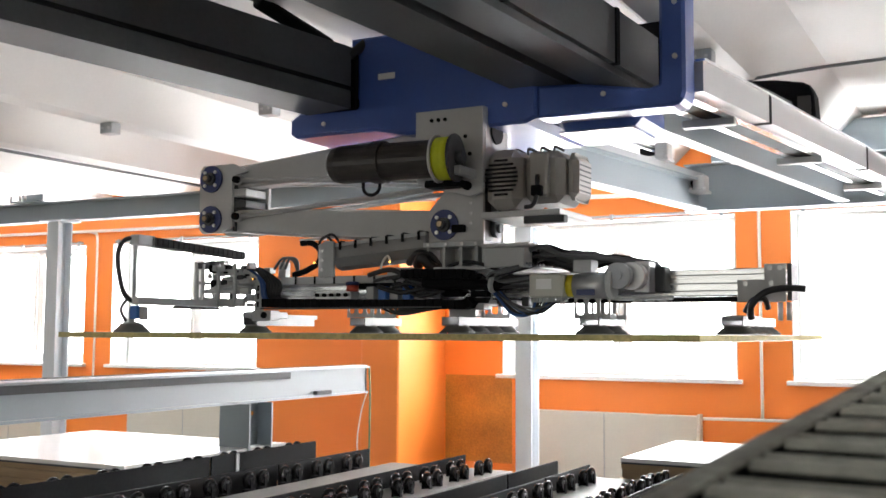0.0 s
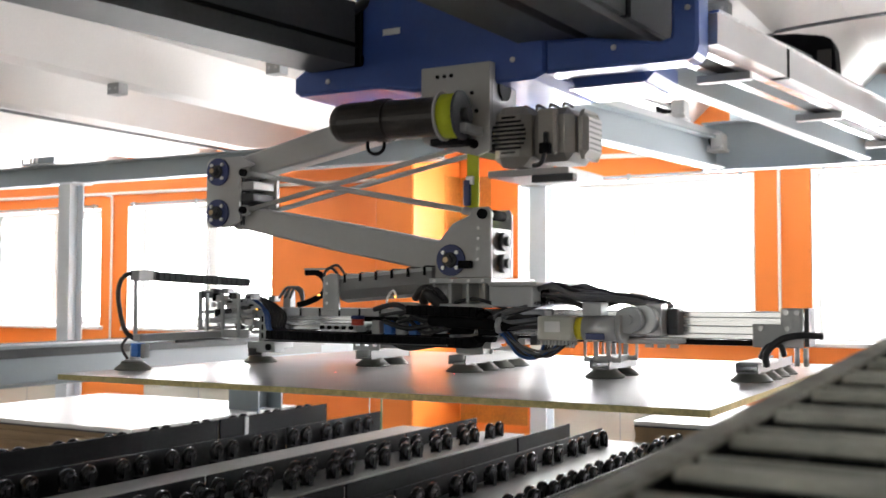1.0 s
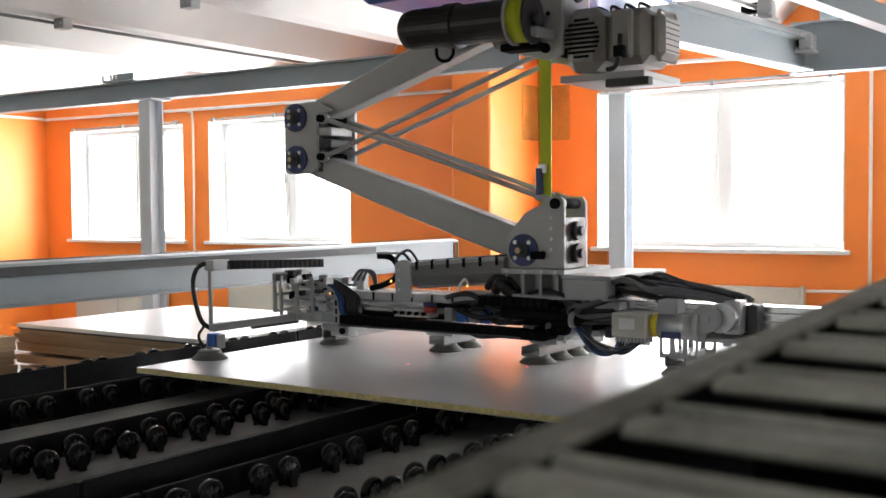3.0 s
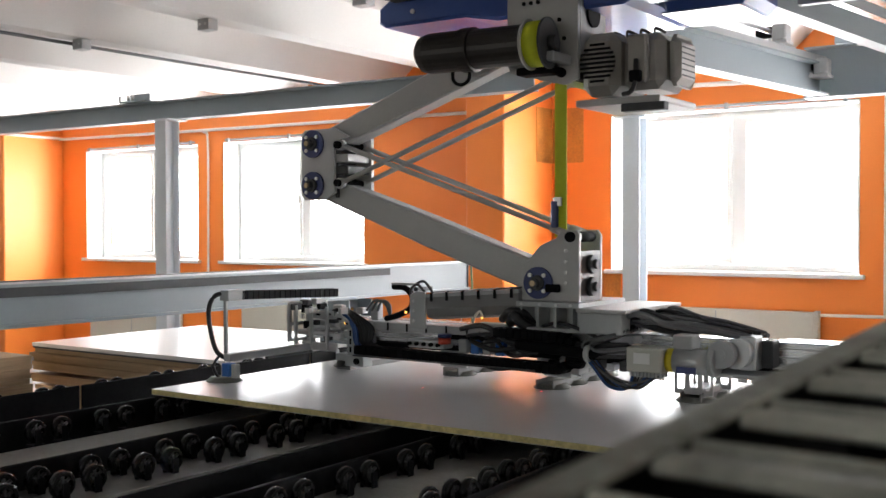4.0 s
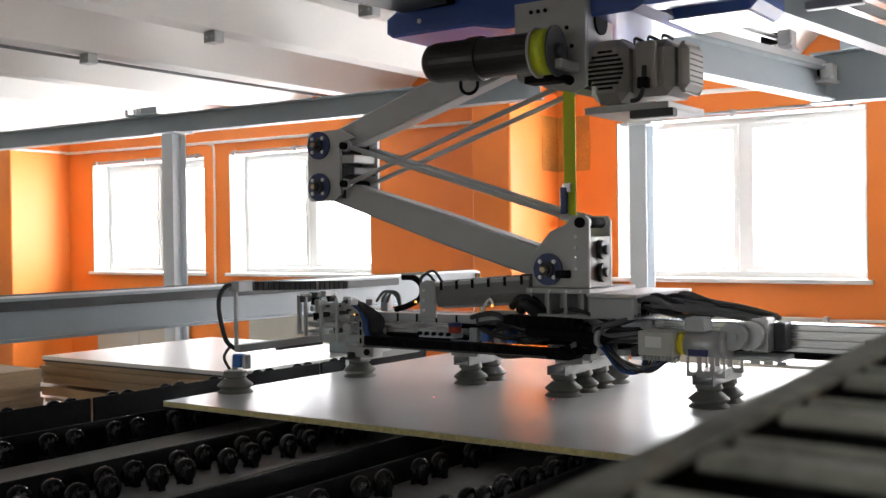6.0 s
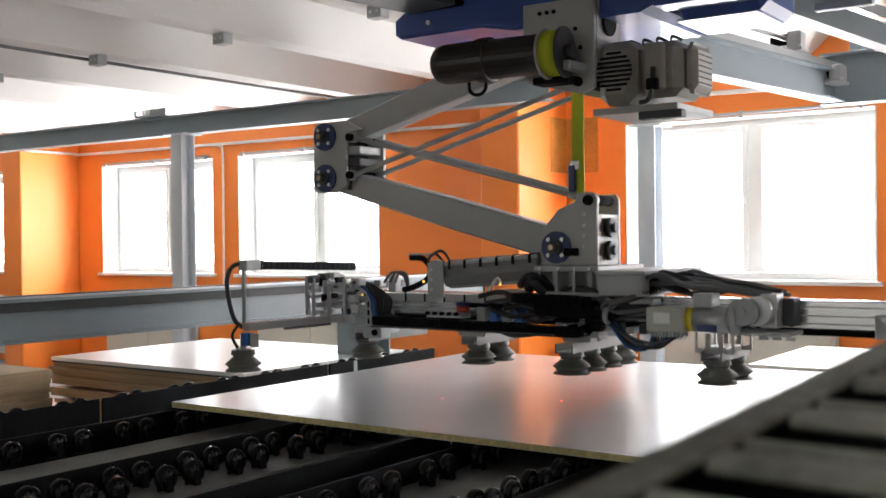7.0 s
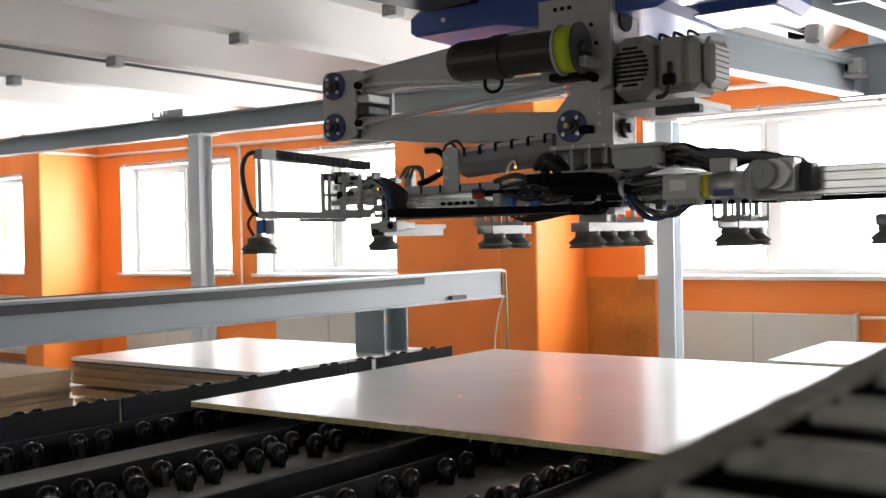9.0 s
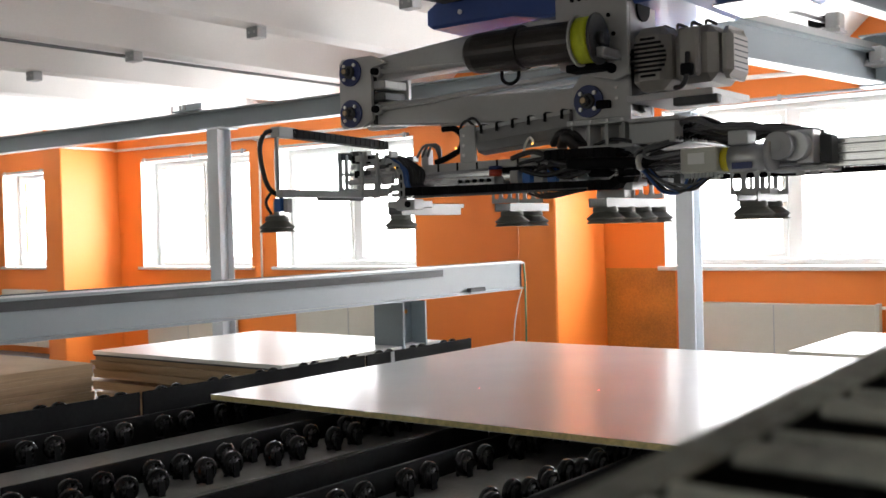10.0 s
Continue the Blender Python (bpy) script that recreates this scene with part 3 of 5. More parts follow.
# winch
part("winch_motor", lathe(bmesh.new(), (-2.39, 3.345, 2.175), (1, 0.02, -0.01), [(0, 0.03), (0.004, 0.055), (0.02, 0.070), (0.05, 0.077), (0.20, 0.077), (0.202, 0.084), (0.25, 0.084), (0.252, 0.074), (0.475, 0.074)], 28), M_BROWN, lh, "dark brown cylindrical winch motor")
bm = bmesh.new()
ring = [(-2.205 + 0.038 * math.cos(a), 3.35, 2.078 + 0.032 * math.sin(a)) for a in [math.pi * (1.0 + k / 8) for k in range(9)]]
sweep(bm, [(-2.243, 3.35, 2.105)] + ring + [(-2.167, 3.35, 2.105)], 0.007)
part("ring_handle", bm, M_BLACK, lh)
part("drum_flange", C((-1.914, 3.355, 2.168), (-1.904, 3.3555, 2.168), 0.092, n=28), M_GREY, lh)
part("webbing_roll", C((-1.903, 3.3555, 2.168), (-1.842, 3.358, 2.168), 0.083, n=28), M_STRAP, lh, "rolled yellow-green webbing")
part("drum_flange", C((-1.841, 3.358, 2.168), (-1.830, 3.359, 2.168), 0.092, n=28), M_DGREY, lh)
part("drum_hub", C((-1.829, 3.359, 2.168), (-1.80, 3.36, 2.168), 0.026, n=16), M_DGREY, lh)
part("bearing_arm", B(-1.83, -1.80, 3.33, 3.469, 2.10, 2.135, bevel=0.004), M_LGREY, lh)
part("winch_bracket", B(-1.99, -1.84, 3.39, 3.468, 2.066, 2.094, bevel=0.004), M_BLACK, lh)
# gear motor
gm = part("gear_housing", B(-1.7850, -1.6333, 3.5, 3.8, 1.985, 2.215, bevel=0.035), M_BEIGE, lh, "warm grey gear motor housing")
GH = ORIGIN[gm]
for k in range(11):
    z = 2.02 + k * 0.0165
    half = math.sqrt(max(0.0, 0.072 ** 2 - (z - 2.1025) ** 2))
    if half > 0.01:
        part("grille_slot", B(-1.7112 - half, -1.7112 + half, 3.494, 3.499, z - 0.0042, z + 0.0042), M_BLACK, gm)
part("motor_body", B(-1.6325, -1.4693, 3.53, 3.77, 2.0, 2.20, bevel=0.03), M_BEIGE, lh)
part("fan_cowl", B(-1.4685, -1.4242, 3.555, 3.745, 2.008, 2.192, bevel=0.03), M_BEIGE, lh)
for k in range(6):
    part("cowl_slot", B(-1.4241, -1.4225, 3.59, 3.71, 2.045 + 0.02 * k, 2.050 + 0.02 * k), M_DGREY, lh)
part("terminal_box", B(-1.5923, -1.5185, 3.49, 3.529, 2.02, 2.19, bevel=0.008), M_BEIGE, lh)
bm = sweep(bmesh.new(), [(-1.5513, 3.48, 2.10), (-1.5513, 3.47, 2.02), (-1.5677, 3.47, 1.985), (-1.6005, 3.48, 1.98)], 0.009)
part("cable", bm, M_CABLE, lh)
part("connector", B(-1.5718, -1.5308, 3.46, 3.489, 2.02, 2.06, bevel=0.004), M_BLACK, lh)
part("mount_plate", B(-1.7891, -1.4611, 3.48, 3.82, 1.945, 1.97, bevel=0.003), M_GREY, lh)
part("mount_gusset", plate(bmesh.new(), [(-1.7891, 1.944), (-1.7891, 2.04), (-1.7727, 2.04), (-1.7645, 1.98), (-1.6333, 1.972), (-1.6333, 1.944)], 3.82, 3.84), M_GREY, lh)
part("mount_rail", B(-1.6005, -1.4365, 3.46, 3.5, 1.915, 1.944, bevel=0.003), M_DGREY, lh)
bm = bmesh.new()
for k in range(5):
    sweep(bm, [(-1.7727 + 0.055 * k, 3.65, 2.21), (-1.7563 + 0.055 * k, 3.62, 2.228), (-1.7317 + 0.055 * k, 3.65, 2.215)], 0.006, n=6, fine=4)
part("cable_loops", bm, M_CABLE, lh)

# ---------------- scissor linkage ----------------
ARM = 1.207
link = thing("scissor_linkage", (HX, 3.65, UP), "grey folding scissor linkage with tie rods under the trolley", "linkage")


def arm_mesh(y0, y1, h0, h1):
    bm = bmesh.new()
    o = [(HX + 0.03, UP + h0), (HX + 0.03, UP - h0), (HX - ARM * 0.5, UP - h1), (HX - ARM + 0.03, UP - h1 * 0.8), (HX - ARM + 0.03, UP + h1 * 0.8), (HX - ARM * 0.5, UP + h1)]
    plate(bm, o, y0, y1, bevel=0.008)
    cyl(bm, (HX, y0 - 0.02, UP), (HX, y1 + 0.02, UP), 0.05)
    cyl(bm, (HX - ARM, y0 - 0.02, UP), (HX - ARM, y1 + 0.02, UP), 0.05)
    return bm


upper_arm = part("upper_arm", arm_mesh(3.580, 3.675, 0.062, 0.062), M_GREY, link, origin=(HX, 3.65, UP))
lower_arm = part("lower_arm", arm_mesh(3.580, 3.675, 0.062, 0.062), M_GREY, link, origin=(HX, 3.65, UP))


def rod_mesh(y):
    bm = C((HX, y, UP), (HX - ARM, y, UP), 0.0108, n=12)
    cyl(bm, (HX, y - 0.012, UP), (HX, y + 0.012, UP), 0.024, n=14)
    cyl(bm, (HX - ARM, y - 0.012, UP), (HX - ARM, y + 0.012, UP), 0.024, n=14)
    cyl(bm, (HX - 0.03, y, UP), (HX - 0.10, y, UP), 0.017, n=6)
    return bm


upper_rods = [part("tie_rod", rod_mesh(y), M_GREY, link, origin=(HX, 3.65, UP)) for y in (3.557, 3.712)]
lower_rods = [part("tie_rod", rod_mesh(y), M_GREY, link, origin=(HX, 3.65, UP)) for y in (3.559, 3.710)]

KX, KZ = HX - ARM, UP            # built here, moved by its rows


def hub_on(parent, x, y, z, side=-1, r=0.061):
    fl = part("hub_flange", C((x, y, z), (x, y + 0.012 * side, z), r, n=28), M_NAVY, parent, "round navy bearing flange")
    part("hub_boss", lathe(bmesh.new(), (x, y + 0.012 * side, z), (0, side, 0), [(0, 0.030), (0.012, 0.028), (0.013, 0.019), (0.034, 0.019), (0.035, 0.012)], 18), M_DGREY, fl)
    part("shaft_end", C((x, y + 0.0475 * side, z), (x, y + 0.052 * side, z), 0.011, n=12), M_BRONZE, fl)
    for k in range(4):
        a = radians(45 + 90 * k)
        part("bolt", C((x + 0.042 * math.cos(a), y + 0.0125 * side, z + 0.042 * math.sin(a)), (x + 0.042 * math.cos(a), y + 0.02 * side, z + 0.042 * math.sin(a)), 0.008, n=8), M_BOLT, fl)


knuckle = part("knuckle", plate(bmesh.new(), [(KX + 0.20, KZ + 0.115), (KX + 0.12, KZ + 0.155)] + [(KX - 0.05, KZ + 0.155), (KX - 0.07, KZ + 0.135), (KX - 0.07, KZ - 0.135), (KX - 0.05, KZ - 0.155), (KX + 0.06, KZ - 0.155), (KX + 0.12, KZ - 0.125), (KX + 0.12, KZ - 0.11), (KX + 0.115, KZ - 0.08), (KX + 0.115, KZ + 0.06), (KX + 0.12, KZ + 0.085)][0:9] + [(KX + 0.115, KZ + 0.09), (KX + 0.12, KZ + 0.10)], 3.535, 3.552), M_GREY, link, "grey knuckle plate with two round hubs", origin=(KX, 3.65, KZ))
part("back_plate", plate(bmesh.new(), rounded(KX - 0.07, KX + 0.19, KZ - 0.155, KZ + 0.155, 0.04), 3.705, 3.722), M_GREY, knuckle)
for dz in (-0.026, 0.026):
    part("spacer", B(KX + 0.02, KX + 0.18, 3.553, 3.704, KZ + dz - 0.018, KZ + dz + 0.018, bevel=0.004), M_GREY if dz > 0 else M_DGREY, knuckle)
part("web_plate", B(KX + 0.10, KX + 0.112, 3.565, 3.69, KZ - 0.145, KZ + 0.145), M_DGREY, knuckle)
for dz in (-0.0915, 0.0915):
    hub_on(knuckle, KX, 3.535, KZ + dz)
    part("rod_pin", C((KX + 0.136, 3.525, KZ - dz * 0.9), (KX + 0.136, 3.735, KZ - dz * 0.9), 0.016, n=12), M_BLACK, knuckle)
    part("axle", C((KX, 3.553, KZ + dz), (KX, 3.704, KZ + dz), 0.03, n=14), M_DGREY, knuckle)

# ---------------- vacuum gripper ----------------
G0 = E_Z - 0.173                 # height of the hub when the cups touch the board
BT = 0.897                       # top of the board on the rollers
D9 = 1.509
grip = thing("vacuum_gripper", (HX, HY, G0), "grey aluminium vacuum gripper with suction cups, cables and valves", "gripper")


def W(r):
    return r + D9


link_plate = [(-2.045, W(-.25)), (-1.80, W(-.25)), (-1.80, W(0.0)), (-1.815, W(0.02)), (-1.875, W(0.02)), (-1.895, W(-.01)), (-1.965, W(-.04)), (-2.045, W(-.125))]
fp = part("front_link_plate", plate(bmesh.new(), link_plate, 3.528, 3.545, bevel=0.003), M_GREY, grip)
part("back_link_plate", plate(bmesh.new(), link_plate, 3.708, 3.725, bevel=0.003), M_GREY, grip)
part("side_plate", B(-1.815, -1.802, 3.546, 3.707, W(-.25), W(-.06)), M_BROWN, grip)
hub_on(grip, HX, 3.528, G0)
for z in (-0.11, -0.195):
    part("side_hub", C((-1.801, 3.63, W(z)), (-1.785, 3.63, W(z)), 0.036, n=22), M_DGREY, grip)
    part("side_shaft", C((-1.784, 3.63, W(z)), (-1.77, 3.63, W(z)), 0.018, n=14), M_DGREY, grip)
part("link_pin", C((HX + 0.136, 3.515, G0 + 0.175), (HX + 0.136, 3.74, G0 + 0.175), 0.02, n=16), M_BLACK, grip)
for k in range(4):
    part("bolt", C((-1.855, 3.522, W(-.06 - .04 * k)), (-1.855, 3.528, W(-.06 - .04 * k)), 0.006, n=8), M_BOLT, grip)
part("sensor", B(-1.93, -1.875, 3.50, 3.527, W(-.215), W(-.185), bevel=0.004), M_BLACK, grip)

# saddle between link and beam
part("saddle_plate", B(-2.055, -1.785, 3.50, 3.90, W(-.272), W(-.252), bevel=0.002), M_LGREY, grip)
part("saddle_plate", B(-2.055, -1.785, 3.51, 3.90, W(-.365), W(-.350), bevel=0.002), M_LGREY, grip)
for x in (-2.05, -1.975, -1.90, -1.83, -1.80):
    part("saddle_rib", B(x, x + 0.012, 3.515, 3.89, W(-.349), W(-.273)), M_LGREY, grip)
part("saddle_web", B(-2.03, -1.80, 3.60, 3.61, W(-.349), W(-.273)), M_GREY, grip)
for x in (-2.03, -1.95, -1.88, -1.82):
    part("bolt", C((x, 3.494, W(-.262)), (x, 3.50, W(-.262)), 0.006, n=8), M_BOLT, grip)

# control box
cbx = part("control_box", B(-1.775, -1.605, 3.48, 3.98, W(-.36), W(-.283), bevel=0.004), M_LGREY, grip, "pale grey sheet metal control box")
part("lid", B(-1.785, -1.585, 3.47, 3.99, W(-.282), W(-.268), bevel=0.003), M_GREY, cbx)
part("cable_opening", B(-1.604, -1.600, 3.55, 3.93, W(-.35), W(-.295)), M_BLACK, cbx)

# main beam
mb = part("main_beam", B(-3.05, -0.70, 3.70, 3.79, W(-.472), W(-.372), bevel=0.004), M_ALU, grip, "long silver aluminium profile beam")
for z in (-.394, -.425, -.452):
    part("groove", B(-3.04, -0.71, 3.6965, 3.6995, W(z) - 0.002, W(z) + 0.002), M_GREY, mb)
part("lower_rail", B(-2.95, -0.86, 3.69, 3.74, W(-.492), W(-.474)), M_BLACK, mb)
part("upper_profile", B(-2.95, -1.62, 3.62, 3.69, W(-.405), W(-.375), bevel=0.003), M_ALUW, mb)
# end plate at the free end of the beam
ep = part("end_plate", plate(bmesh.new(), [(-0.86, W(-.495)), (-0.69, W(-.495)), (-0.69, W(-.36)), (-0.765, W(-.36)), (-0.765, W(-.415)), (-0.86, W(-.415))], 3.675, 3.69, bevel=0.003), M_GREY, grip)
for x, z in ((-0.83, -.43), (-0.74, -.43), (-0.745, -.375), (-0.71, -.375)):
    part("bolt", C((x, 3.667, W(z)), (x, 3.675, W(z)), 0.009, n=8), M_BOLT, ep)
part("end_cap", B(-0.688, -0.672, 3.68, 3.80, W(-.49), W(-.36)), M_DGREY, grip)
for x in (-0.83, -0.72, -0.69):
    part("guide_rod", C((x, 3.72, W(-.56)), (x, 3.72, W(-.496)), 0.009, n=10), M_BOLT, grip)
bm = sweep(bmesh.new(), [(-0.80, 3.62, W(-.555)), (-0.795, 3.60, W(-.51)), (-0.75, 3.60, W(-.465)), (-0.69, 3.62, W(-.45)), (-0.62, 3.64, W(-.452))], 0.012)
sweep(bm, [(-0.83, 3.66, W(-.53)), (-0.80, 3.64, W(-.49)), (-0.76, 3.64, W(-.485)), (-0.75, 3.66, W(-.52))], 0.01)
part("hose", bm, M_CABLE, grip)


def fold(name, x, y, z, r, prof):
    """One rubber fold of a bellows cup."""
    bm = lathe(bmesh.new(), (x, y, z), (0, 0, 1), [(d, r * q) for d, q in prof], 26)
    return part(name, bm, M_CUP, grip, "grey rubber bellows suction cup", origin=(x, y, z))


LIP = [(0.0, 0.97), (0.0015, 1.0), (0.003, 0.99), (0.014, 0.78), (0.016, 0.76)]
MID = [(-0.013, 0.77), (-0.001, 0.98), (0.001, 1.0), (0.003, 0.985), (0.020, 0.70), (0.027, 0.60)]
TOP = [(-0.010, 0.50), (0.002, 0.60), (0.004, 0.68), (0.022, 0.62)]
CUPS, FOLDS = [], []
ROWS_OF_CUPS = [(-1.93, (3.56, 3.70, 3.84, 3.98)), (-2.425, (3.67, 3.82)), (-1.36, (3.57, 3.72)), (-0.86, (3.66, 3.80, 3.94, 4.08)), (-2.98, (3.62,)), (-3.10, (2.985,))]
for x, ys in ROWS_OF_CUPS:
    for y in ys:
        CUPS.append(fold("suction_cup", x, y, BT, 0.072, LIP))
        FOLDS.append(fold("cup_fold", x, y, BT + 0.003, 0.072, MID))
        fold("cup_fold", x, y, BT + 0.012, 0.072, TOP)
for x, y0, y1 in ((-1.93, 3.50, 4.06), (-2.425, 3.60, 3.90), (-1.36, 3.51, 3.80), (-0.86, 3.59, 4.16), (-2.93, 3.52, 3.95)):
    bm = bmesh.new()
    zb = BT + 0.031
    box(bm, x - 0.038, x + 0.038, y0, y1, zb, zb + 0.004)
    box(bm, x - 0.038, x - 0.034, y0, y1, zb + 0.0035, zb + 0.034)
    box(bm, x + 0.034, x + 0.038, y0, y1, zb + 0.0035, zb + 0.034)
    part("cup_channel", bm, M_MGREY, grip, "aluminium channel holding suction cups")


def fingers(x0, x1, y, z0, z1, n):
    """An upright plate with long rounded holes."""
    bm = bmesh.new()
    t = 0.008
    rim = 0.016
    box(bm, x0, x1, y, y + t, z0, z0 + rim)
    box(bm, x0, x1, y, y + t, z1 - rim, z1)
    s = (x1 - x0) / n
    for k in range(n + 1):
        c = x0 + k * s
        box(bm, max(x0, c - 0.008), min(x1, c + 0.008), y + 0.0006, y + t - 0.0006, z0 + 0.001, z1 - 0.001)
    for k in range(n):
        for zz, sg in ((z0 + rim, 1), (z1 - rim, -1)):
            for e in (x0 + k * s + 0.008, x0 + (k + 1) * s - 0.008):
                d = 0.006 if e < x0 + (k + 0.5) * s else -0.006
                v = [bm.verts.new((p, q, r)) for q in (y + 0.001, y + t - 0.001) for p, r in ((e, zz), (e + d, zz), (e, zz + sg * 0.008))]
                bm.faces.new(v[:3])
                bm.faces.new(v[3:])
                bm.faces.new((v[1], v[2], v[5], v[4]))
    bmesh.ops.recalc_face_normals(bm, faces=bm.faces)
    return bm


zb = BT + 0.066
part("cup_bracket", B(-1.99, -1.87, 3.60, 3.66, zb, W(-.515), bevel=0.003), M_LGREY, grip)
for y in (3.66, 3.90):
    part("slotted_bracket", fingers(-2.0, -1.86, y, zb, W(-.47), 3), M_GREY, grip)
for y in (3.62, 3.80):
    part("slotted_bracket", fingers(-2.49, -2.36, y, zb, W(-.48), 3), M_GREY, grip)
for y in (3.54, 3.72):
    part("slotted_bracket", fingers(-1.43, -1.29, y, zb - 0.01, W(-.465), 3), M_GREY, grip)
part("cup_bracket", B(-1.40, -1.32, 3.55, 3.70, zb - 0.012, zb + 0.012, bevel=0.003), M_LGREY, grip)
part("cup_bracket", B(-0.90, -0.82, 3.62, 3.90, zb - 0.012, zb + 0.002, bevel=0.003), M_LGREY, grip)
part("cup_bracket", B(-3.0, -2.86, 3.55, 3.70, zb - 0.005, W(-.52), bevel=0.004), M_LGREY, grip)
part("clevis", B(-1.83, -1.795, 3.52, 3.60, W(-.52), W(-.43), bevel=0.003), M_LGREY, grip)

# drive unit on the beam
sv = part("servo_amplifier", B(-1.565, -1.432, 3.43, 3.55, W(-.478), W(-.392), bevel=0.005), M_SERVO, grip, "cream servo case with pale label")
part("label_plate", B(-1.535, -1.475, 3.426, 3.429, W(-.448), W(-.41)), M_LABEL, sv)
for k in range(9):
    part("plug", B(-1.555 + k * 0.0135, -1.546 + k * 0.0135, 3.44, 3.50, W(-.495), W(-.479)), M_LGREY, sv)
part("yellow_collar", C((-1.431, 3.49, W(-.435)), (-1.405, 3.49, W(-.435)), 0.041, n=22), M_YELLOW, grip, "yellow plastic collar")
part("motor_barrel", C((-1.404, 3.49, W(-.435)), (-1.275, 3.49, W(-.435)), 0.044, n=24), M_ALUW, grip)
part("label_plate", B(-1.385, -1.315, 3.444, 3.449, W(-.472), W(-.45)), M_NAVY, grip, "dark blue type label")
part("junction_box", B(-1.40, -1.33, 3.45, 3.53, W(-.39), W(-.342), bevel=0.004), M_LGREY, grip)
part("gear_head", C((-1.274, 3.49, W(-.43)), (-1.255, 3.49, W(-.43)), 0.054, n=24), M_GREY, grip)
part("disc", C((-1.235, 3.46, W(-.402)), (-1.235, 3.50, W(-.402)), 0.047, n=30), M_LGREY, grip, "pale grey round drive disc")
part("disc_hub", C((-1.235, 3.452, W(-.402)), (-1.235, 3.4595, W(-.402)), 0.018, n=18), M_LGREY, grip)
part("gear_block", C((-1.20, 3.505, W(-.402)), (-1.20, 3.559, W(-.402)), 0.05, n=26), M_ALUW, grip)
part("flange_plate", B(-1.205, -1.148, 3.56, 3.64, W(-.462), W(-.345), bevel=0.004), M_ALUW, grip)
part("brush_cover", B(-1.147, -1.108, 3.62, 3.70, W(-.458), W(-.362), bevel=0.004), M_DGREY, grip)
cp = part("carriage_plate", B(-1.29, -1.09, 3.52, 3.67, W(-.486), W(-.472), bevel=0.004), M_GREY, grip)
for k in range(3):
    part("tab", B(-1.20 + 0.045 * k, -1.17 + 0.045 * k, 3.535, 3.545, W(-.499), W(-.487), bevel=0.002), M_GREY, cp)

# long black cable chain along the beam
def chain(pts, w, h, label=""):
    """Flat links from point to point in the x-z plane; w is the depth in y."""
    bm = bmesh.new()
    for (x0, y0, z0), (x1, y1, z1) in zip(pts, pts[1:]):
        d = Vector((x1 - x0, y1 - y0, z1 - z0))
        n = max(1, round(d.length / 0.032))
        for k in range(n):
            a = Vector((x0, y0, z0)) + d * ((k + 0.06) / n)
            b = Vector((x0, y0, z0)) + d * ((k + 0.94) / n)
            beam(bm, a - Vector((0, 0, h / 2)), b - Vector((0, 0, h / 2)), w, h)
            m0 = Vector((x0, y0, z0)) + d * ((k - 0.08) / n)
            m1 = Vector((x0, y0, z0)) + d * ((k + 0.08) / n)
            beam(bm, m0 - Vector((0, 0, h * 0.36)), m1 - Vector((0, 0, h * 0.36)), w * 0.7, h * 0.72)
    return bm


loop = [(-1.86 + 0.055 * math.sin(a), 3.50, W(-.44) - 0.06 * math.cos(a)) for a in [math.pi * k / 7 for k in range(8)]]
part("cable_chain", chain([(-2.83, 3.50, W(-.485)), (-1.86, 3.50, W(-.50))] + loop[1:] + [(-2.14, 3.50, W(-.375))], 0.07, 0.036), M_BLACK, grip, "black plastic cable chain")
part("chain_tray", B(-2.83, -1.95, 3.46, 3.545, W(-.512), W(-.506)), M_DGREY, grip)
part("hose_pack", sweep(bmesh.new(), [(-2.03, 3.47, W(-.415)), (-1.9, 3.46, W(-.42)), (-1.78, 3.45, W(-.425)), (-1.70, 3.46, W(-.43)), (-1.57, 3.49, W(-.41))], 0.021, n=12), M_BLACK, grip, "black corrugated hose")
part("hose_clamp", C((-1.73, 3.45, W(-.428)), (-1.715, 3.45, W(-.428)), 0.03, n=18), M_LGREY, grip)

# trough with cable duct
bm = bmesh.new()
half = [(3.50 + 0.155 * u, v) for u, v in ((0.0, 0.0), (0.04, -0.052), (0.20, -0.088), (0.5, -0.10), (0.8, -0.088), (0.96, -0.052), (1.0, 0.0), (0.95, 0.004), (0.5, 0.010), (0.05, 0.004))]


def tilt(x):
    return W(-.250) + 0.075 * (x + 2.50)


ends = [[bm.verts.new((x, y, tilt(x) + v)) for y, v in half] for x in (-2.49, -2.045)]
for i in range(len(half)):
    j = (i + 1) % len(half)
    bm.faces.new((ends[0][i], ends[0][j], ends[1][j], ends[1][i]))
bm.faces.new(ends[0])
bm.faces.new(ends[1][::-1])
bmesh.ops.recalc_face_normals(bm, faces=bm.faces)
tg = part("cable_trough", bm, M_MGREY, grip, "grey half-round sheet metal cable trough")
part("rim", beam(bmesh.new(), (-2.495, 3.498, tilt(-2.495) - 0.006), (-2.04, 3.498, tilt(-2.04) - 0.006), 0.008, 0.014), M_LGREY, tg)
part("end_gable", plate(bmesh.new(), [(-2.55, W(-.245)), (-2.515, W(-.228)), (-2.475, W(-.232)), (-2.47, W(-.38)), (-2.55, W(-.38))], 3.486, 3.497, bevel=0.002), M_LGREY, tg)
for z in (-.27, -.31, -.35):
    part("bolt", C((-2.53, 3.4805, W(z)), (-2.53, 3.4855, W(z)), 0.006, n=8), M_BOLT, tg)
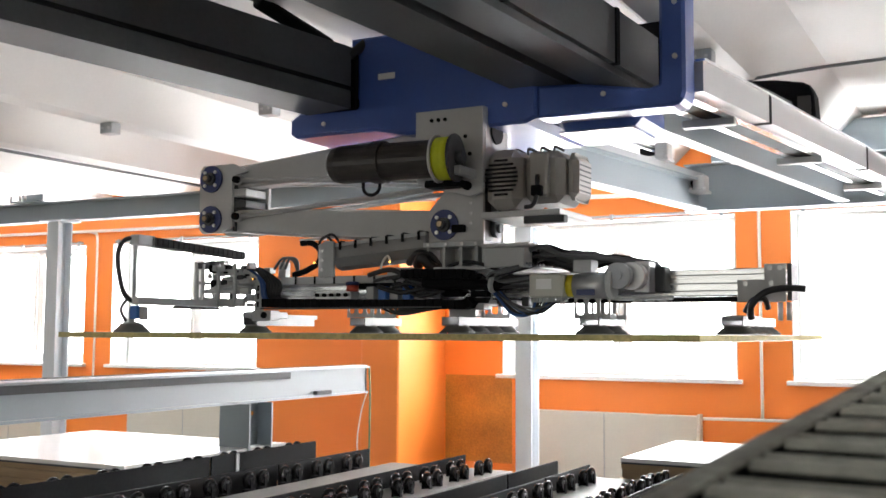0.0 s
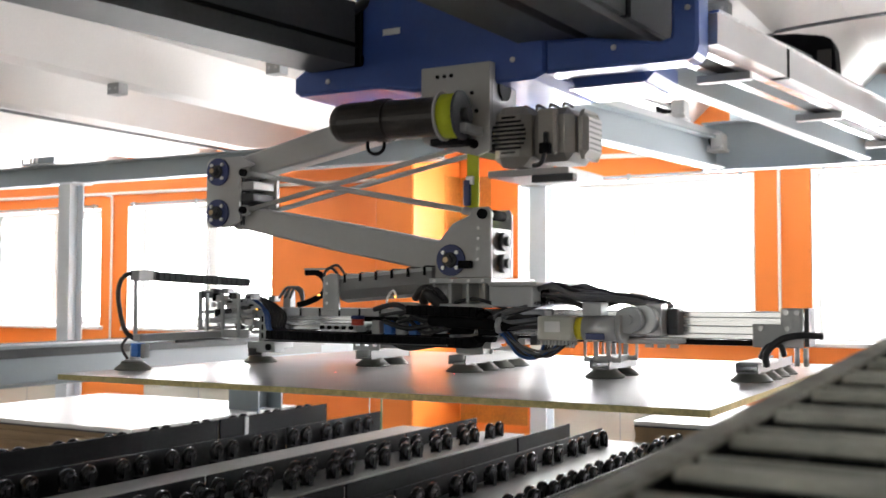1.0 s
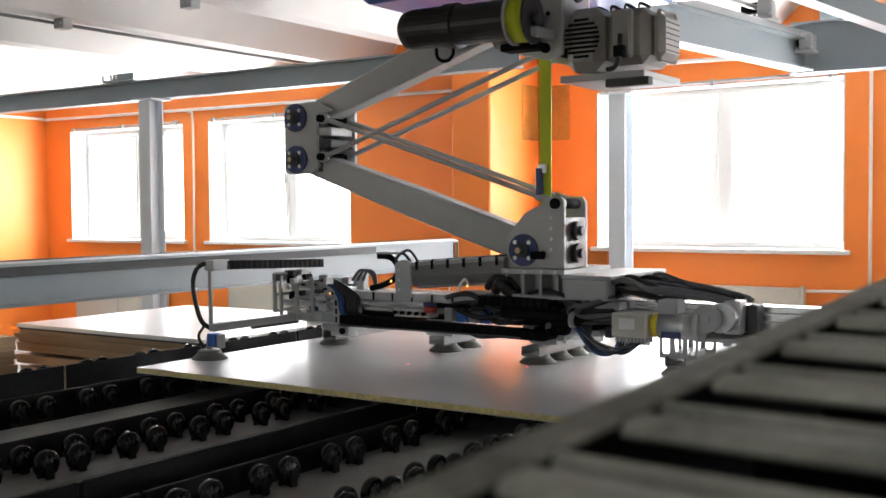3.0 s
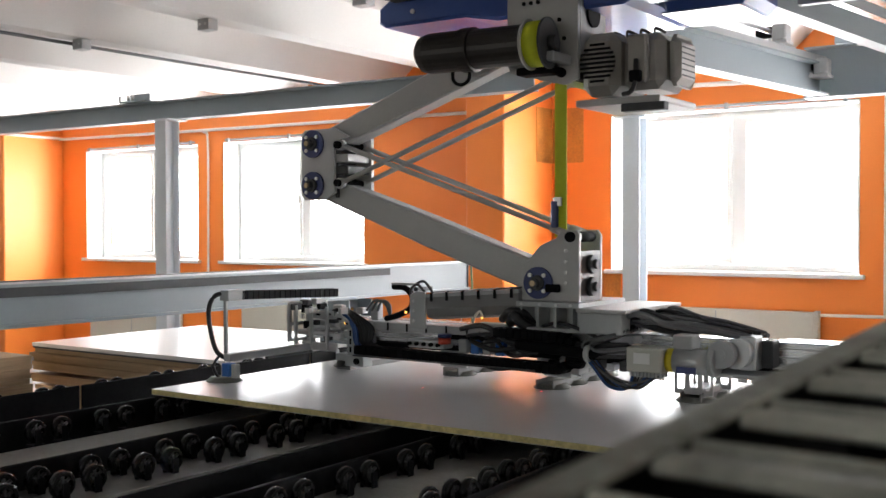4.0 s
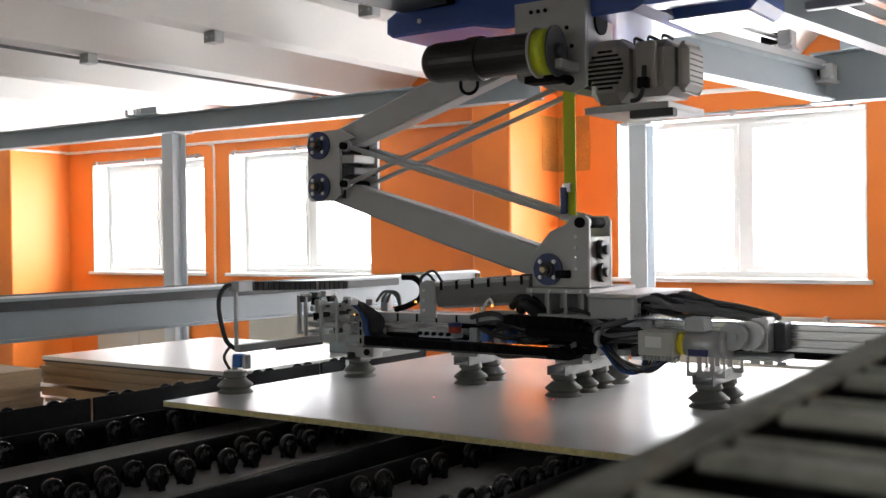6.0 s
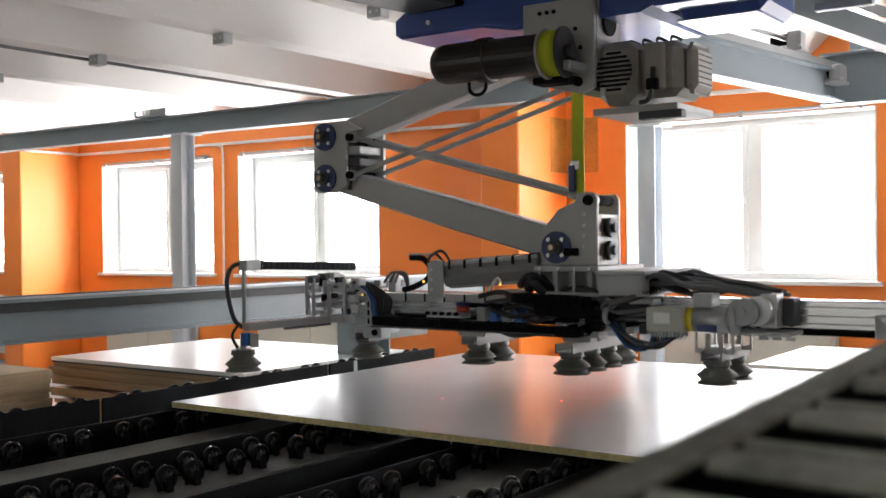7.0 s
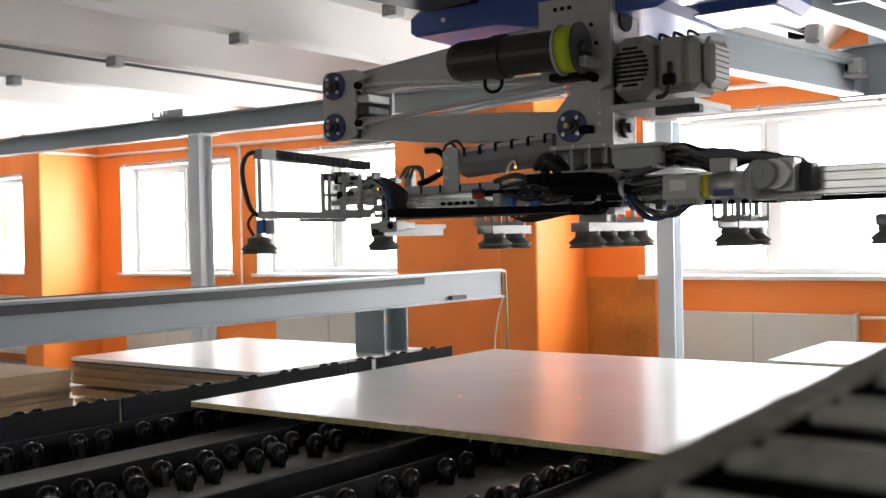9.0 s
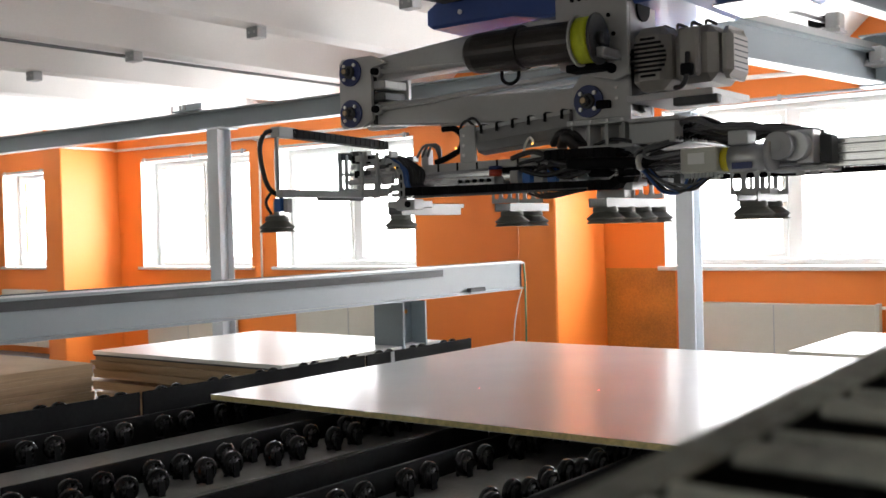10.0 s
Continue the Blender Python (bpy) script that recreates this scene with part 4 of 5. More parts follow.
for k in range(6):
    x = -2.45 + k * 0.075
    part("clip", B(x, x + 0.010, 3.488, 3.4935, tilt(x) - 0.022, tilt(x) + 0.012), M_BLACK, tg)
    part("clip", B(x, x + 0.010, 3.499, 3.65, tilt(x) + 0.011, tilt(x) + 0.017), M_DGREY, tg)
for k in range(2):
    part("cable", sweep(bmesh.new(), [(-2.50, 3.53 + 0.05 * k, W(-.24)), (-2.54, 3.53 + 0.04 * k, W(-.205 + 0.012 * k)), (-2.58, 3.54, W(-.225)), (-2.60, 3.57, W(-.27))], 0.006, n=6), M_CABLE, tg)
part("side_rail", B(-2.80, -2.13, 3.56, 3.60, W(-.405), W(-.372), bevel=0.002), M_LGREY, grip)
for k in range(6):
    part("clip", B(-2.72 + 0.1 * k, -2.714 + 0.1 * k, 3.554, 3.559, W(-.405), W(-.372)), M_BLACK, grip)
part("rail_block", B(-2.24, -2.12, 3.53, 3.559, W(-.395), W(-.345), bevel=0.003), M_LGREY, grip)
part("duct", B(-2.46, -1.99, 3.56, 3.66, W(-.425), W(-.4055), bevel=0.004), M_BLACK, grip, "black cable duct")
bm = bmesh.new()
sweep(bm, [(-2.10, 3.54, W(-.34)), (-2.06, 3.50, W(-.31)), (-2.03, 3.52, W(-.345)), (-1.99, 3.56, W(-.37))], 0.022)
sweep(bm, [(-2.14, 3.54, W(-.33)), (-2.09, 3.51, W(-.295)), (-2.04, 3.53, W(-.30)), (-2.02, 3.58, W(-.35))], 0.016)
part("hose", bm, M_CABLE, grip)
bm = sweep(bmesh.new(), [(-2.76, 3.60, W(-.36)), (-2.70, 3.60, W(-.345)), (-2.63, 3.60, W(-.31)), (-2.62, 3.60, W(-.26)), (-2.66, 3.60, W(-.225)), (-2.72, 3.60, W(-.222))], 0.013, n=10)
part("flex_hose", bm, M_BLACK, grip, "black flexible hose end")
part("hose_plate", B(-2.72, -2.60, 3.585, 3.62, W(-.212), W(-.204)), M_LGREY, grip)
for x, z in ((-2.575, -.318), (-2.205, -.325), (-2.90, -.38)):
    part("indicator_lamp", lathe(bmesh.new(), (x, 3.495, W(z)), (0, -1, 0), [(0, 0.0045), (0.004, 0.0045), (0.007, 0.002)], 12), M_LED, grip, "small glowing amber indicator")
bm = sweep(bmesh.new(), [(-2.205, 3.50, W(-.32)), (-2.22, 3.50, W(-.30)), (-2.25, 3.51, W(-.325)), (-2.27, 3.53, W(-.36))], 0.005, n=6)
part("lamp_wire", bm, M_LABEL, grip)

# valve block under the rail
vb = part("valve_block", B(-2.36, -2.06, 3.58, 3.66, W(-.47), W(-.43), bevel=0.003), M_LGREY, grip)
for k, m in enumerate((M_LGREY, M_BLUEP, M_LGREY, M_BLUEP, M_LGREY)):
    part("valve", B(-2.35 + k * 0.058, -2.312 + k * 0.058, 3.545, 3.578, W(-.475), W(-.42), bevel=0.003), m, vb)
part("red_regulator", C((-2.40, 3.52, W(-.44)), (-2.40, 3.52, W(-.415)), 0.026, n=18), M_RED, grip, "red plastic regulator knob")
part("regulator_top", C((-2.40, 3.52, W(-.414)), (-2.40, 3.52, W(-.40)), 0.028, n=18), M_NAVY, grip)

# left end: slotted bracket, brackets and outrigger
bm = bmesh.new()
pts = [(-3.08, W(-.35)), (-2.96, W(-.345)), (-2.875, W(-.39)), (-2.862, W(-.55))]
for (xa, za), (xb, zb_) in zip(pts, pts[1:]):
    beam(bm, (xa, 3.50, za - 0.014), (xb, 3.50, zb_ - 0.014), 0.012, 0.028) if abs(xb - xa) > abs(zb_ - za) else box(bm, xa - 0.012, xb + 0.016, 3.494, 3.506, zb_, za)
sb = part("slotted_bracket", bm, M_LGREY, grip)
for x, z in ((-3.05, -.348), (-2.99, -.345), (-2.93, -.362), (-2.895, -.38)):
    part("slot", B(x - 0.012, x + 0.012, 3.4915, 3.4935, W(z) - 0.004, W(z) + 0.004), M_BLACK, sb)
for z in (-.42, -.455, -.49, -.53):
    part("slot", B(-2.873, -2.864, 3.4915, 3.4935, W(z) - 0.012, W(z) + 0.012), M_BLACK, sb)
part("corner_block", B(-2.90, -2.80, 3.49, 3.56, W(-.562), W(-.515), bevel=0.004), M_LGREY, grip)
part("knob", C((-2.83, 3.48, W(-.537)), (-2.83, 3.489, W(-.537)), 0.014, n=12), M_BLACK, grip)
random.seed(4)
for k in range(60):
    x, y, z = random.uniform(-3.17, -2.86), random.uniform(3.46, 3.74), random.uniform(-.49, -.30)
    a, b, c = random.uniform(0.006, 0.03), random.uniform(0.006, 0.03), random.uniform(0.005, 0.017)
    part("fitting", B(x - a, x + a, y - b, y + b, W(z) - c, W(z) + c, bevel=0.003), random.choice((M_LGREY, M_GREY, M_GREY, M_DGREY, M_DGREY, M_BLACK)), grip)
for k in range(4):
    z = -.43 + 0.02 * k
    part("cylinder", C((-3.17, 3.50 + 0.04 * k, W(z)), (-2.95, 3.50 + 0.04 * k, W(z)), 0.012, n=12), M_ALUW, grip)
for yy in (3.44, 3.56, 3.68):
    part("frame_upright", B(-3.185, -3.17, yy, yy + 0.018, W(-.47), W(-.30), bevel=0.002), M_LGREY, grip)
for zz in (-.47, -.40, -.31):
    part("frame_bar", B(-3.184, -3.171, 3.459, 3.679, W(zz), W(zz) + 0.014, bevel=0.002), M_LGREY, grip)
for xx in (-3.16, -3.07, -2.98):
    part("frame_upright", B(xx, xx + 0.014, 3.455, 3.47, W(-.50), W(-.31), bevel=0.002), M_LGREY, grip)
part("frame_plate", B(-3.12, -2.92, 3.46, 3.475, W(-.50), W(-.465), bevel=0.003), M_GREY, grip)
for k in range(6):
    dz = 0.012 * k
    part("cable", sweep(bmesh.new(), [(-3.02 + 0.02 * k, 3.56, W(-.335)), (-2.93 + 0.012 * k, 3.53, W(-.325 - dz * 0.3)), (-2.845 + 0.01 * k, 3.50 + 0.01 * k, W(-.38 - dz * 0.3)), (-2.83 + 0.008 * k, 3.50 + 0.008 * k, W(-.46)), (-2.78 + 0.02 * k, 3.50, W(-.48))], 0.0085, n=7), M_CABLE, grip, "black cable")
bm = bmesh.new()
for k in range(2):
    sweep(bm, [(-2.95, 3.54, W(-.34)), (-2.855 + 0.012 * k, 3.492, W(-.39)), (-2.835 + 0.012 * k, 3.488, W(-.46)), (-2.79, 3.49, W(-.485))], 0.008, n=7)
part("blue_cable", bm, M_BCABLE, grip)
for k in range(3):
    part("cable", sweep(bmesh.new(), [(-2.88 + 0.03 * k, 3.62, W(-.33)), (-2.82 + 0.02 * k, 3.60, W(-.285)), (-2.76 + 0.01 * k, 3.60, W(-.30)), (-2.75, 3.62, W(-.36))], 0.006, n=6), M_GCABLE, grip, "thin grey cable")
part("solenoid", B(-2.86, -2.82, 3.62, 3.66, W(-.372), W(-.30), bevel=0.004), M_GREY, grip)

orig = part("outrigger_arm", B(-3.10, -3.062, 2.98, 3.50, W(-.502), W(-.472), bevel=0.003), M_GREY, grip, "grey square tube outrigger")
part("outrigger_rail", B(-3.085, -3.07, 3.2, 3.48, W(-.514), W(-.503)), M_DGREY, grip)
part("outrigger_post", B(-3.110, -3.096, 2.99, 3.004, W(-.50), W(-.235), bevel=0.002), M_LGREY, grip)
part("outrigger_chain", chain([(-3.10, 3.06, W(-.242)), (-3.10, 3.66, W(-.262))], 0.05, 0.036), M_BLACK, grip, "black plastic cable chain")
part("chain_bracket", B(-3.125, -3.075, 2.985, 3.08, W(-.262), W(-.22), bevel=0.003), M_LGREY, grip)
bm = sweep(bmesh.new(), [(-3.10, 3.04, W(-.235)), (-3.13, 2.97, W(-.24)), (-3.15, 2.95, W(-.30)), (-3.14, 2.955, W(-.40)), (-3.12, 2.97, W(-.47)), (-3.10, 3.02, W(-.50))], 0.0095, n=10)
sweep(bm, [(-3.11, 2.98, W(-.47)), (-3.13, 2.955, W(-.52)), (-3.115, 2.97, W(-.57))], 0.006, n=8)
part("hose", bm, M_CABLE, grip, "black hose to the outer suction cup")
part("valve", B(-3.09, -3.05, 2.96, 3.0, W(-.56), W(-.508), bevel=0.003), M_BLUEP, grip, "blue vacuum valve")
part("valve_block", B(-3.048, -3.025, 2.97, 3.0, W(-.565), W(-.51), bevel=0.003), M_LGREY, grip)
part("cup_stem", C((-3.10, 2.985, BT + 0.04), (-3.10, 2.985, W(-.52)), 0.013, n=12), M_ALUW, grip)
part("cup_plate", C((-3.10, 2.985, BT + 0.032), (-3.10, 2.985, BT + 0.040), 0.034, n=16), M_LGREY, grip)
part("cup_stem", C((-2.98, 3.62, BT + 0.04), (-2.98, 3.62, W(-.53)), 0.018, n=12), M_LGREY, grip)
part("low_rail", B(-2.95, -2.91, 3.55, 4.0, W(-.55), W(-.53), bevel=0.002), M_MGREY, grip)

# cables out of the control box and down to the drive
rc = random.Random(8)
for k in range(22):
    y = 3.53 + 0.018 * k
    z = -.295 - 0.011 * (k % 5)
    sag = rc.uniform(-0.02, 0.02)
    part("cable", sweep(bmesh.new(), [(-1.62, y, W(z)), (-1.56 + rc.uniform(-0.02, 0.02), y - rc.uniform(0.0, 0.05), W(z + rc.uniform(-0.005, 0.022))), (-1.45 + rc.uniform(-0.03, 0.03), 3.54 + 0.014 * k, W(z - 0.012 + sag)), (-1.33 + rc.uniform(-0.03, 0.03), 3.54 + 0.013 * k, W(-.325 + 0.5 * sag)), (-1.18 + rc.uniform(-0.04, 0.02), 3.58 + 0.008 * k, W(-.350 + rc.uniform(-0.012, 0.01)))], rc.uniform(0.006, 0.0095), n=7), rc.choice((M_GCABLE, M_GCABLE, M_CABLE)), grip, "grey cable")
for k in range(9):
    part("cable", sweep(bmesh.new(), [(-1.60, 3.50 + 0.03 * k, W(-.345)), (-1.66 + rc.uniform(-0.02, 0.02), 3.47 + 0.008 * k, W(-.362 - rc.uniform(0, 0.01))), (-1.735 + rc.uniform(-0.02, 0.02), 3.45 + 0.008 * k, W(-.385 - 0.005 * k)), (-1.71 + rc.uniform(-0.02, 0.03), 3.45, W(-.415 - 0.003 * k)), (-1.57, 3.47, W(-.40 - 0.004 * k))], rc.uniform(0.005, 0.008), n=7), rc.choice((M_GCABLE, M_LGREY, M_CABLE)), grip, "grey cable")
for k in range(10):
    m = (M_BCABLE, M_CABLE, M_CABLE, M_GCABLE)[k % 4]
    part("cable", sweep(bmesh.new(), [(-1.79 + 0.008 * k, 3.48, W(-.425)), (-1.715 + 0.008 * k, 3.455, W(-.462 - 0.004 * k)), (-1.64 + 0.012 * k, 3.44 + 0.004 * (k % 3), W(-.528 + rc.uniform(-0.012, 0.016))), (-1.57 + 0.012 * k, 3.445, W(-.540 + 0.005 * k)), (-1.55 + 0.0125 * k, 3.46, W(-.49))], rc.uniform(0.004, 0.0062), n=7), m, grip, "hanging cable")
    part("plug_boot", C((-1.55 + 0.0125 * k, 3.46, W(-.503)), (-1.55 + 0.0125 * k, 3.46, W(-.488)), 0.0055, n=8), M_LABEL, grip)
for k in range(4):
    part("cable", sweep(bmesh.new(), [(-2.30 + 0.03 * k, 3.60, W(-.51)), (-2.20, 3.58, W(-.535 + 0.006 * k)), (-2.05, 3.57, W(-.515)), (-1.97, 3.58, W(-.50))], 0.005, n=6), M_CABLE, grip, "thin black cable")
random.seed(11)
for k in range(14):
    x0 = random.uniform(-2.35, -2.0)
    z0 = random.uniform(-.44, -.36)
    part("cable", sweep(bmesh.new(), [(x0, 3.50 + 0.008 * k, W(z0)), (x0 + 0.12, 3.49 + 0.006 * k, W(z0 + random.uniform(-.03, .04))), (x0 + 0.25, 3.50, W(z0 + random.uniform(-.04, .02))), (x0 + 0.42, 3.52, W(-.42 + random.uniform(-.03, .03)))], random.uniform(0.006, 0.011), n=7), M_CABLE, grip, "black cable")
for k in range(8):
    x0 = -2.02 + 0.05 * k
    part("fitting", B(x0, x0 + random.uniform(0.015, 0.04), 3.60, 3.66, W(-.505), W(-.505 + random.uniform(0.02, 0.05)), bevel=0.002), random.choice((M_BLACK, M_DGREY, M_LGREY)), grip)
part("hose_drum", lathe(bmesh.new(), (-1.98, 3.53, W(-.43)), (1, 0, 0), [(0, 0.03), (0.01, 0.038), (0.09, 0.038), (0.10, 0.03)], 18), M_BLACK, grip)
part("manifold", B(-2.62, -2.44, 3.57, 3.64, W(-.47), W(-.435), bevel=0.003), M_ALUW, grip)
for k in range(5):
    part("fitting", C((-2.60 + 0.036 * k, 3.56, W(-.452)), (-2.60 + 0.036 * k, 3.545, W(-.452)), 0.008, n=10), M_BLACK, grip)
# webbing strap up to the winch
bm = B(-1.915, -1.865, 3.553, 3.557, G0 + 0.175, G0 + 0.90)
part("webbing_strap", bm, M_STRAP, grip, "yellow-green webbing strap")
part("strap_buckle", B(-1.925, -1.895, 3.535, 3.55, G0 + 0.21, G0 + 0.31, bevel=0.004), M_NAVY, grip, "blue and steel ratchet buckle")
part("buckle_plate", B(-1.915, -1.88, 3.538, 3.548, G0 + 0.29, G0 + 0.325, bevel=0.003), M_BOLT, grip)

# ---------------- the board ----------------
BX0, BX1, BY0, BY1 = -3.167, -0.735, 2.675, 4.765
board = thing("chipboard_panel", ((BX0 + BX1) / 2, (BY0 + BY1) / 2, BT - 0.02), "large white faced chipboard panel with raw yellow edges", "panel")
part("core", B(BX0 + 0.001, BX1 - 0.001, BY0 + 0.001, BY1 - 0.001, BT - 0.0195, BT - 0.0012), M_EDGE, board, "raw yellowish chipboard core")
part("face", B(BX0, BX1, BY0, BY1, BT - 0.0012, BT), M_BOARD, board, "glossy white melamine face")
part("back_face", B(BX0, BX1, BY0, BY1, BT - 0.0205, BT - 0.0195), M_BOARD, board)
for x, y in ((-2.33, 3.27), (-1.91, 3.44)):
    part("laser_spot", C((x, y, BT + 0.0006), (x, y, BT + 0.0012), 0.0032, n=10), M_LASER, board, "tiny red laser spot")

# ---------------- roller table ----------------
WT = BT - 0.0205                 # top of the small wheels
TB0, TB1 = 0.45, 4.81
tab = thing("wheel_table", (-2.4, 2.6, 0), "black steel roller table with rows of small wheels", "conveyor")
for x, top, y0 in ((-3.475, BT + 0.0, TB0), (-3.12, WT - 0.002, TB0), (-2.53, WT - 0.002, TB0), (-2.015, BT - 0.022, TB0), (-1.845, WT - 0.010, TB0), (-1.385, WT - 0.022, TB0)):
    cuts = [y0] + [y0 + 0.9 + 1.33 * k + 0.2 * (x + 3) for k in range(3)] + [TB1]
    for a, b in zip(cuts, cuts[1:]):
        part("side_plate", B(x - 0.005, x + 0.005, a + 0.006, b - 0.006, WT - 0.16, top, bevel=0.0025), M_RAIL, tab)
for x0, x1 in ((-3.0, -2.76), (-2.52, -2.28), (-1.83, -1.40)):
    part("tray", B(x0, x1, TB0, TB1 + 0.04, WT - 0.085, WT - 0.075), M_TRAY, tab, "grey steel tray between the wheel rows")
for y in (0.7, 2.0, 3.3, 4.6):
    part("cross_member", B(-3.46, -0.75, y - 0.04, y + 0.04, WT - 0.24, WT - 0.162), M_RAIL, tab)
for x in (-3.42, -0.85):
    for y in (0.75, 4.55):
        part("leg", B(x - 0.04, x + 0.04, y - 0.04, y + 0.04, 0, WT - 0.241), M_RAIL, tab)
# one wheel, shared by all
R = 0.037
bm = bmesh.new()
prof = [(-0.011, 0.66), (-0.011, 0.90), (-0.006, 1.0), (0.006, 1.0), (0.011, 0.90), (0.011, 0.66)]
rings = [[bm.verts.new((d, R * r * math.cos(2 * math.pi * i / 18), R * r * math.sin(2 * math.pi * i / 18))) for i in range(18)] for d, r in prof]
for k in range(6):
    for i in range(18):
        f = bm.faces.new((rings[k][i], rings[k][(i + 1) % 18], rings[(k + 1) % 6][(i + 1) % 18], rings[(k + 1) % 6][i]))
        f.smooth = k in (1, 2, 3)
bmesh.ops.recalc_face_normals(bm, faces=bm.faces)
wheel_me = mesh_from("wheel", bm, M_WHEEL)
bm = bmesh.new()
cyl(bm, (-0.009, 0, 0), (0.013, 0, 0), R * 0.27, n=10)
cyl(bm, (0.013, 0, 0), (0.017, 0, 0), R * 0.15, n=6)
for k in range(3):
    a = math.pi * (0.2 + k / 3)
    cyl(bm, (0.004, -0.7 * R * math.cos(a), -0.7 * R * math.sin(a)), (0.004, 0.7 * R * math.cos(a), 0.7 * R * math.sin(a)), 0.0048, n=6)
hub_me = mesh_from("hub", bm, M_HUB)
bm = bmesh.new()
box(bm, -0.020, -0.014, -R * 0.42, R * 0.42, -0.078, R * 0.35)
box(bm, -0.020, 0.020, -R * 0.62, R * 0.62, -0.078, -R * 1.12)
box(bm, 0.015, 0.020, -R * 0.30, R * 0.30, -R * 1.12, R * 0.18)
mount_me = mesh_from("wheel_mount", bm, M_RAIL)


def put_wheel(x, y, dz=0.0):
    for nm, me in (("wheel", wheel_me), ("wheel_hub", hub_me), ("wheel_mount", mount_me)):
        o = new(nm, me)
        o.parent = tab
        o.location = Vector((x, y, WT - R + dz)) - ORIGIN[tab]


y = TB0 + 0.06
while y < TB1 - 0.12:
    for x, off in ((-3.055, 0.0), (-2.46, 0.03), (-2.355, 0.13), (-1.775, 0.05), (-1.47, 0.0), (-1.44, 0.13)):
        for dy in (0.0, 0.10):
            if y + off + dy < TB1 - 0.03:
                put_wheel(x, y + off + dy, -0.001 * (dy > 0))
    y += 0.265
# wheels beyond the tall plate show only their tops
y = TB0 + 0.1
while y < TB1 - 0.1:
    for dy in (0, 0.075):
        o = new("wheel", wheel_me)
        o.parent = tab
        o.location = Vector((-3.51, y + dy, WT - R + 0.028)) - ORIGIN[tab]
        o = new("wheel_mount", mount_me)
        o.parent = tab
        o.location = Vector((-3.51, y + dy, WT - R + 0.028)) - ORIGIN[tab]
    y += 0.27
part("joint_plate", B(-3.468, -3.464, 4.10, 4.125, WT - 0.10, BT - 0.004), M_LGREY, tab)

# ---------------- grey guide beam beside the table ----------------
gb_ = thing("side_beam", (-3.62, 2.5, 0), "pale grey steel beam on a short column beside the table", "beam")
bm = bmesh.new()
box(bm, -3.67, -3.57, -1.5, 5.52, 1.284, 1.296)
box(bm, -3.66, -3.58, -1.5, 5.52, 1.128, 1.141)
box(bm, -3.614, -3.604, -1.5, 5.52, 1.1405, 1.2835)
part("beam", bm, M_STEEL, gb_)
part("top_rail", B(-3.662, -3.60, -1.5, 5.50, 1.2965, 1.306), M_DGREY, gb_, "dark running rail on the beam")
# dark strip puts in the overhang's shade along with a dark groove
part("flange_shade", B(-3.603, -3.578, -1.5, 4.7, 1.246, 1.2825), M_DGREY, gb_, "dark strip for the flange overhang's shade and a groove")
part("rail_edge", B(-3.598, -3.575, -1.5, 5.50, 1.2965, 1.303), M_ALUW, gb_)
part("end_plate", B(-3.66, -3.60, 5.521, 5.53, 1.14, 1.30), M_DGREY, gb_)
part("limit_switch", B(-3.60, -3.57, 4.95, 5.10, 1.1415, 1.165, bevel=0.003), M_DGREY, gb_)
bm = bmesh.new()
cx, cy, w, t = -3.63, 4.38, 0.20, 0.012
box(bm, cx - w / 2, cx + w / 2, cy - w / 2, cy - w / 2 + t, 0.012, 1.127)
box(bm, cx - w / 2, cx + w / 2, cy + w / 2 - t, cy + w / 2, 0.012, 1.127)
box(bm, cx - 0.005, cx + 0.005, cy - w / 2 + t, cy + w / 2 - t, 0.012, 1.127)
part("column", bm, M_STEEL, gb_)
part("foot_plate", B(cx - 0.15, cx + 0.15, cy - 0.15, cy + 0.15, 0, 0.012), M_STEEL, gb_)
part("hole_cap", C((cx + 0.0052, cy + 0.04, 1.07), (cx + 0.0075, cy + 0.04, 1.07), 0.012, n=12), M_AMBER, gb_)
bm = sweep(bmesh.new(), [(-3.585, 5.535, 1.29), (-3.58, 5.54, 1.1), (-3.585, 5.54, 0.6)], 0.006, n=6)
part("green_wire", bm, M_GREEN, gb_, "green wire hanging from the beam end")
bm = sweep(bmesh.new(), [(-3.60, 5.535, 1.13), (-3.64, 5.53, 1.0), (-3.66, 5.52, 0.8), (-3.63, 5.53, 0.55)], 0.004, n=6)
part("white_wire", bm, M_LABEL, gb_)

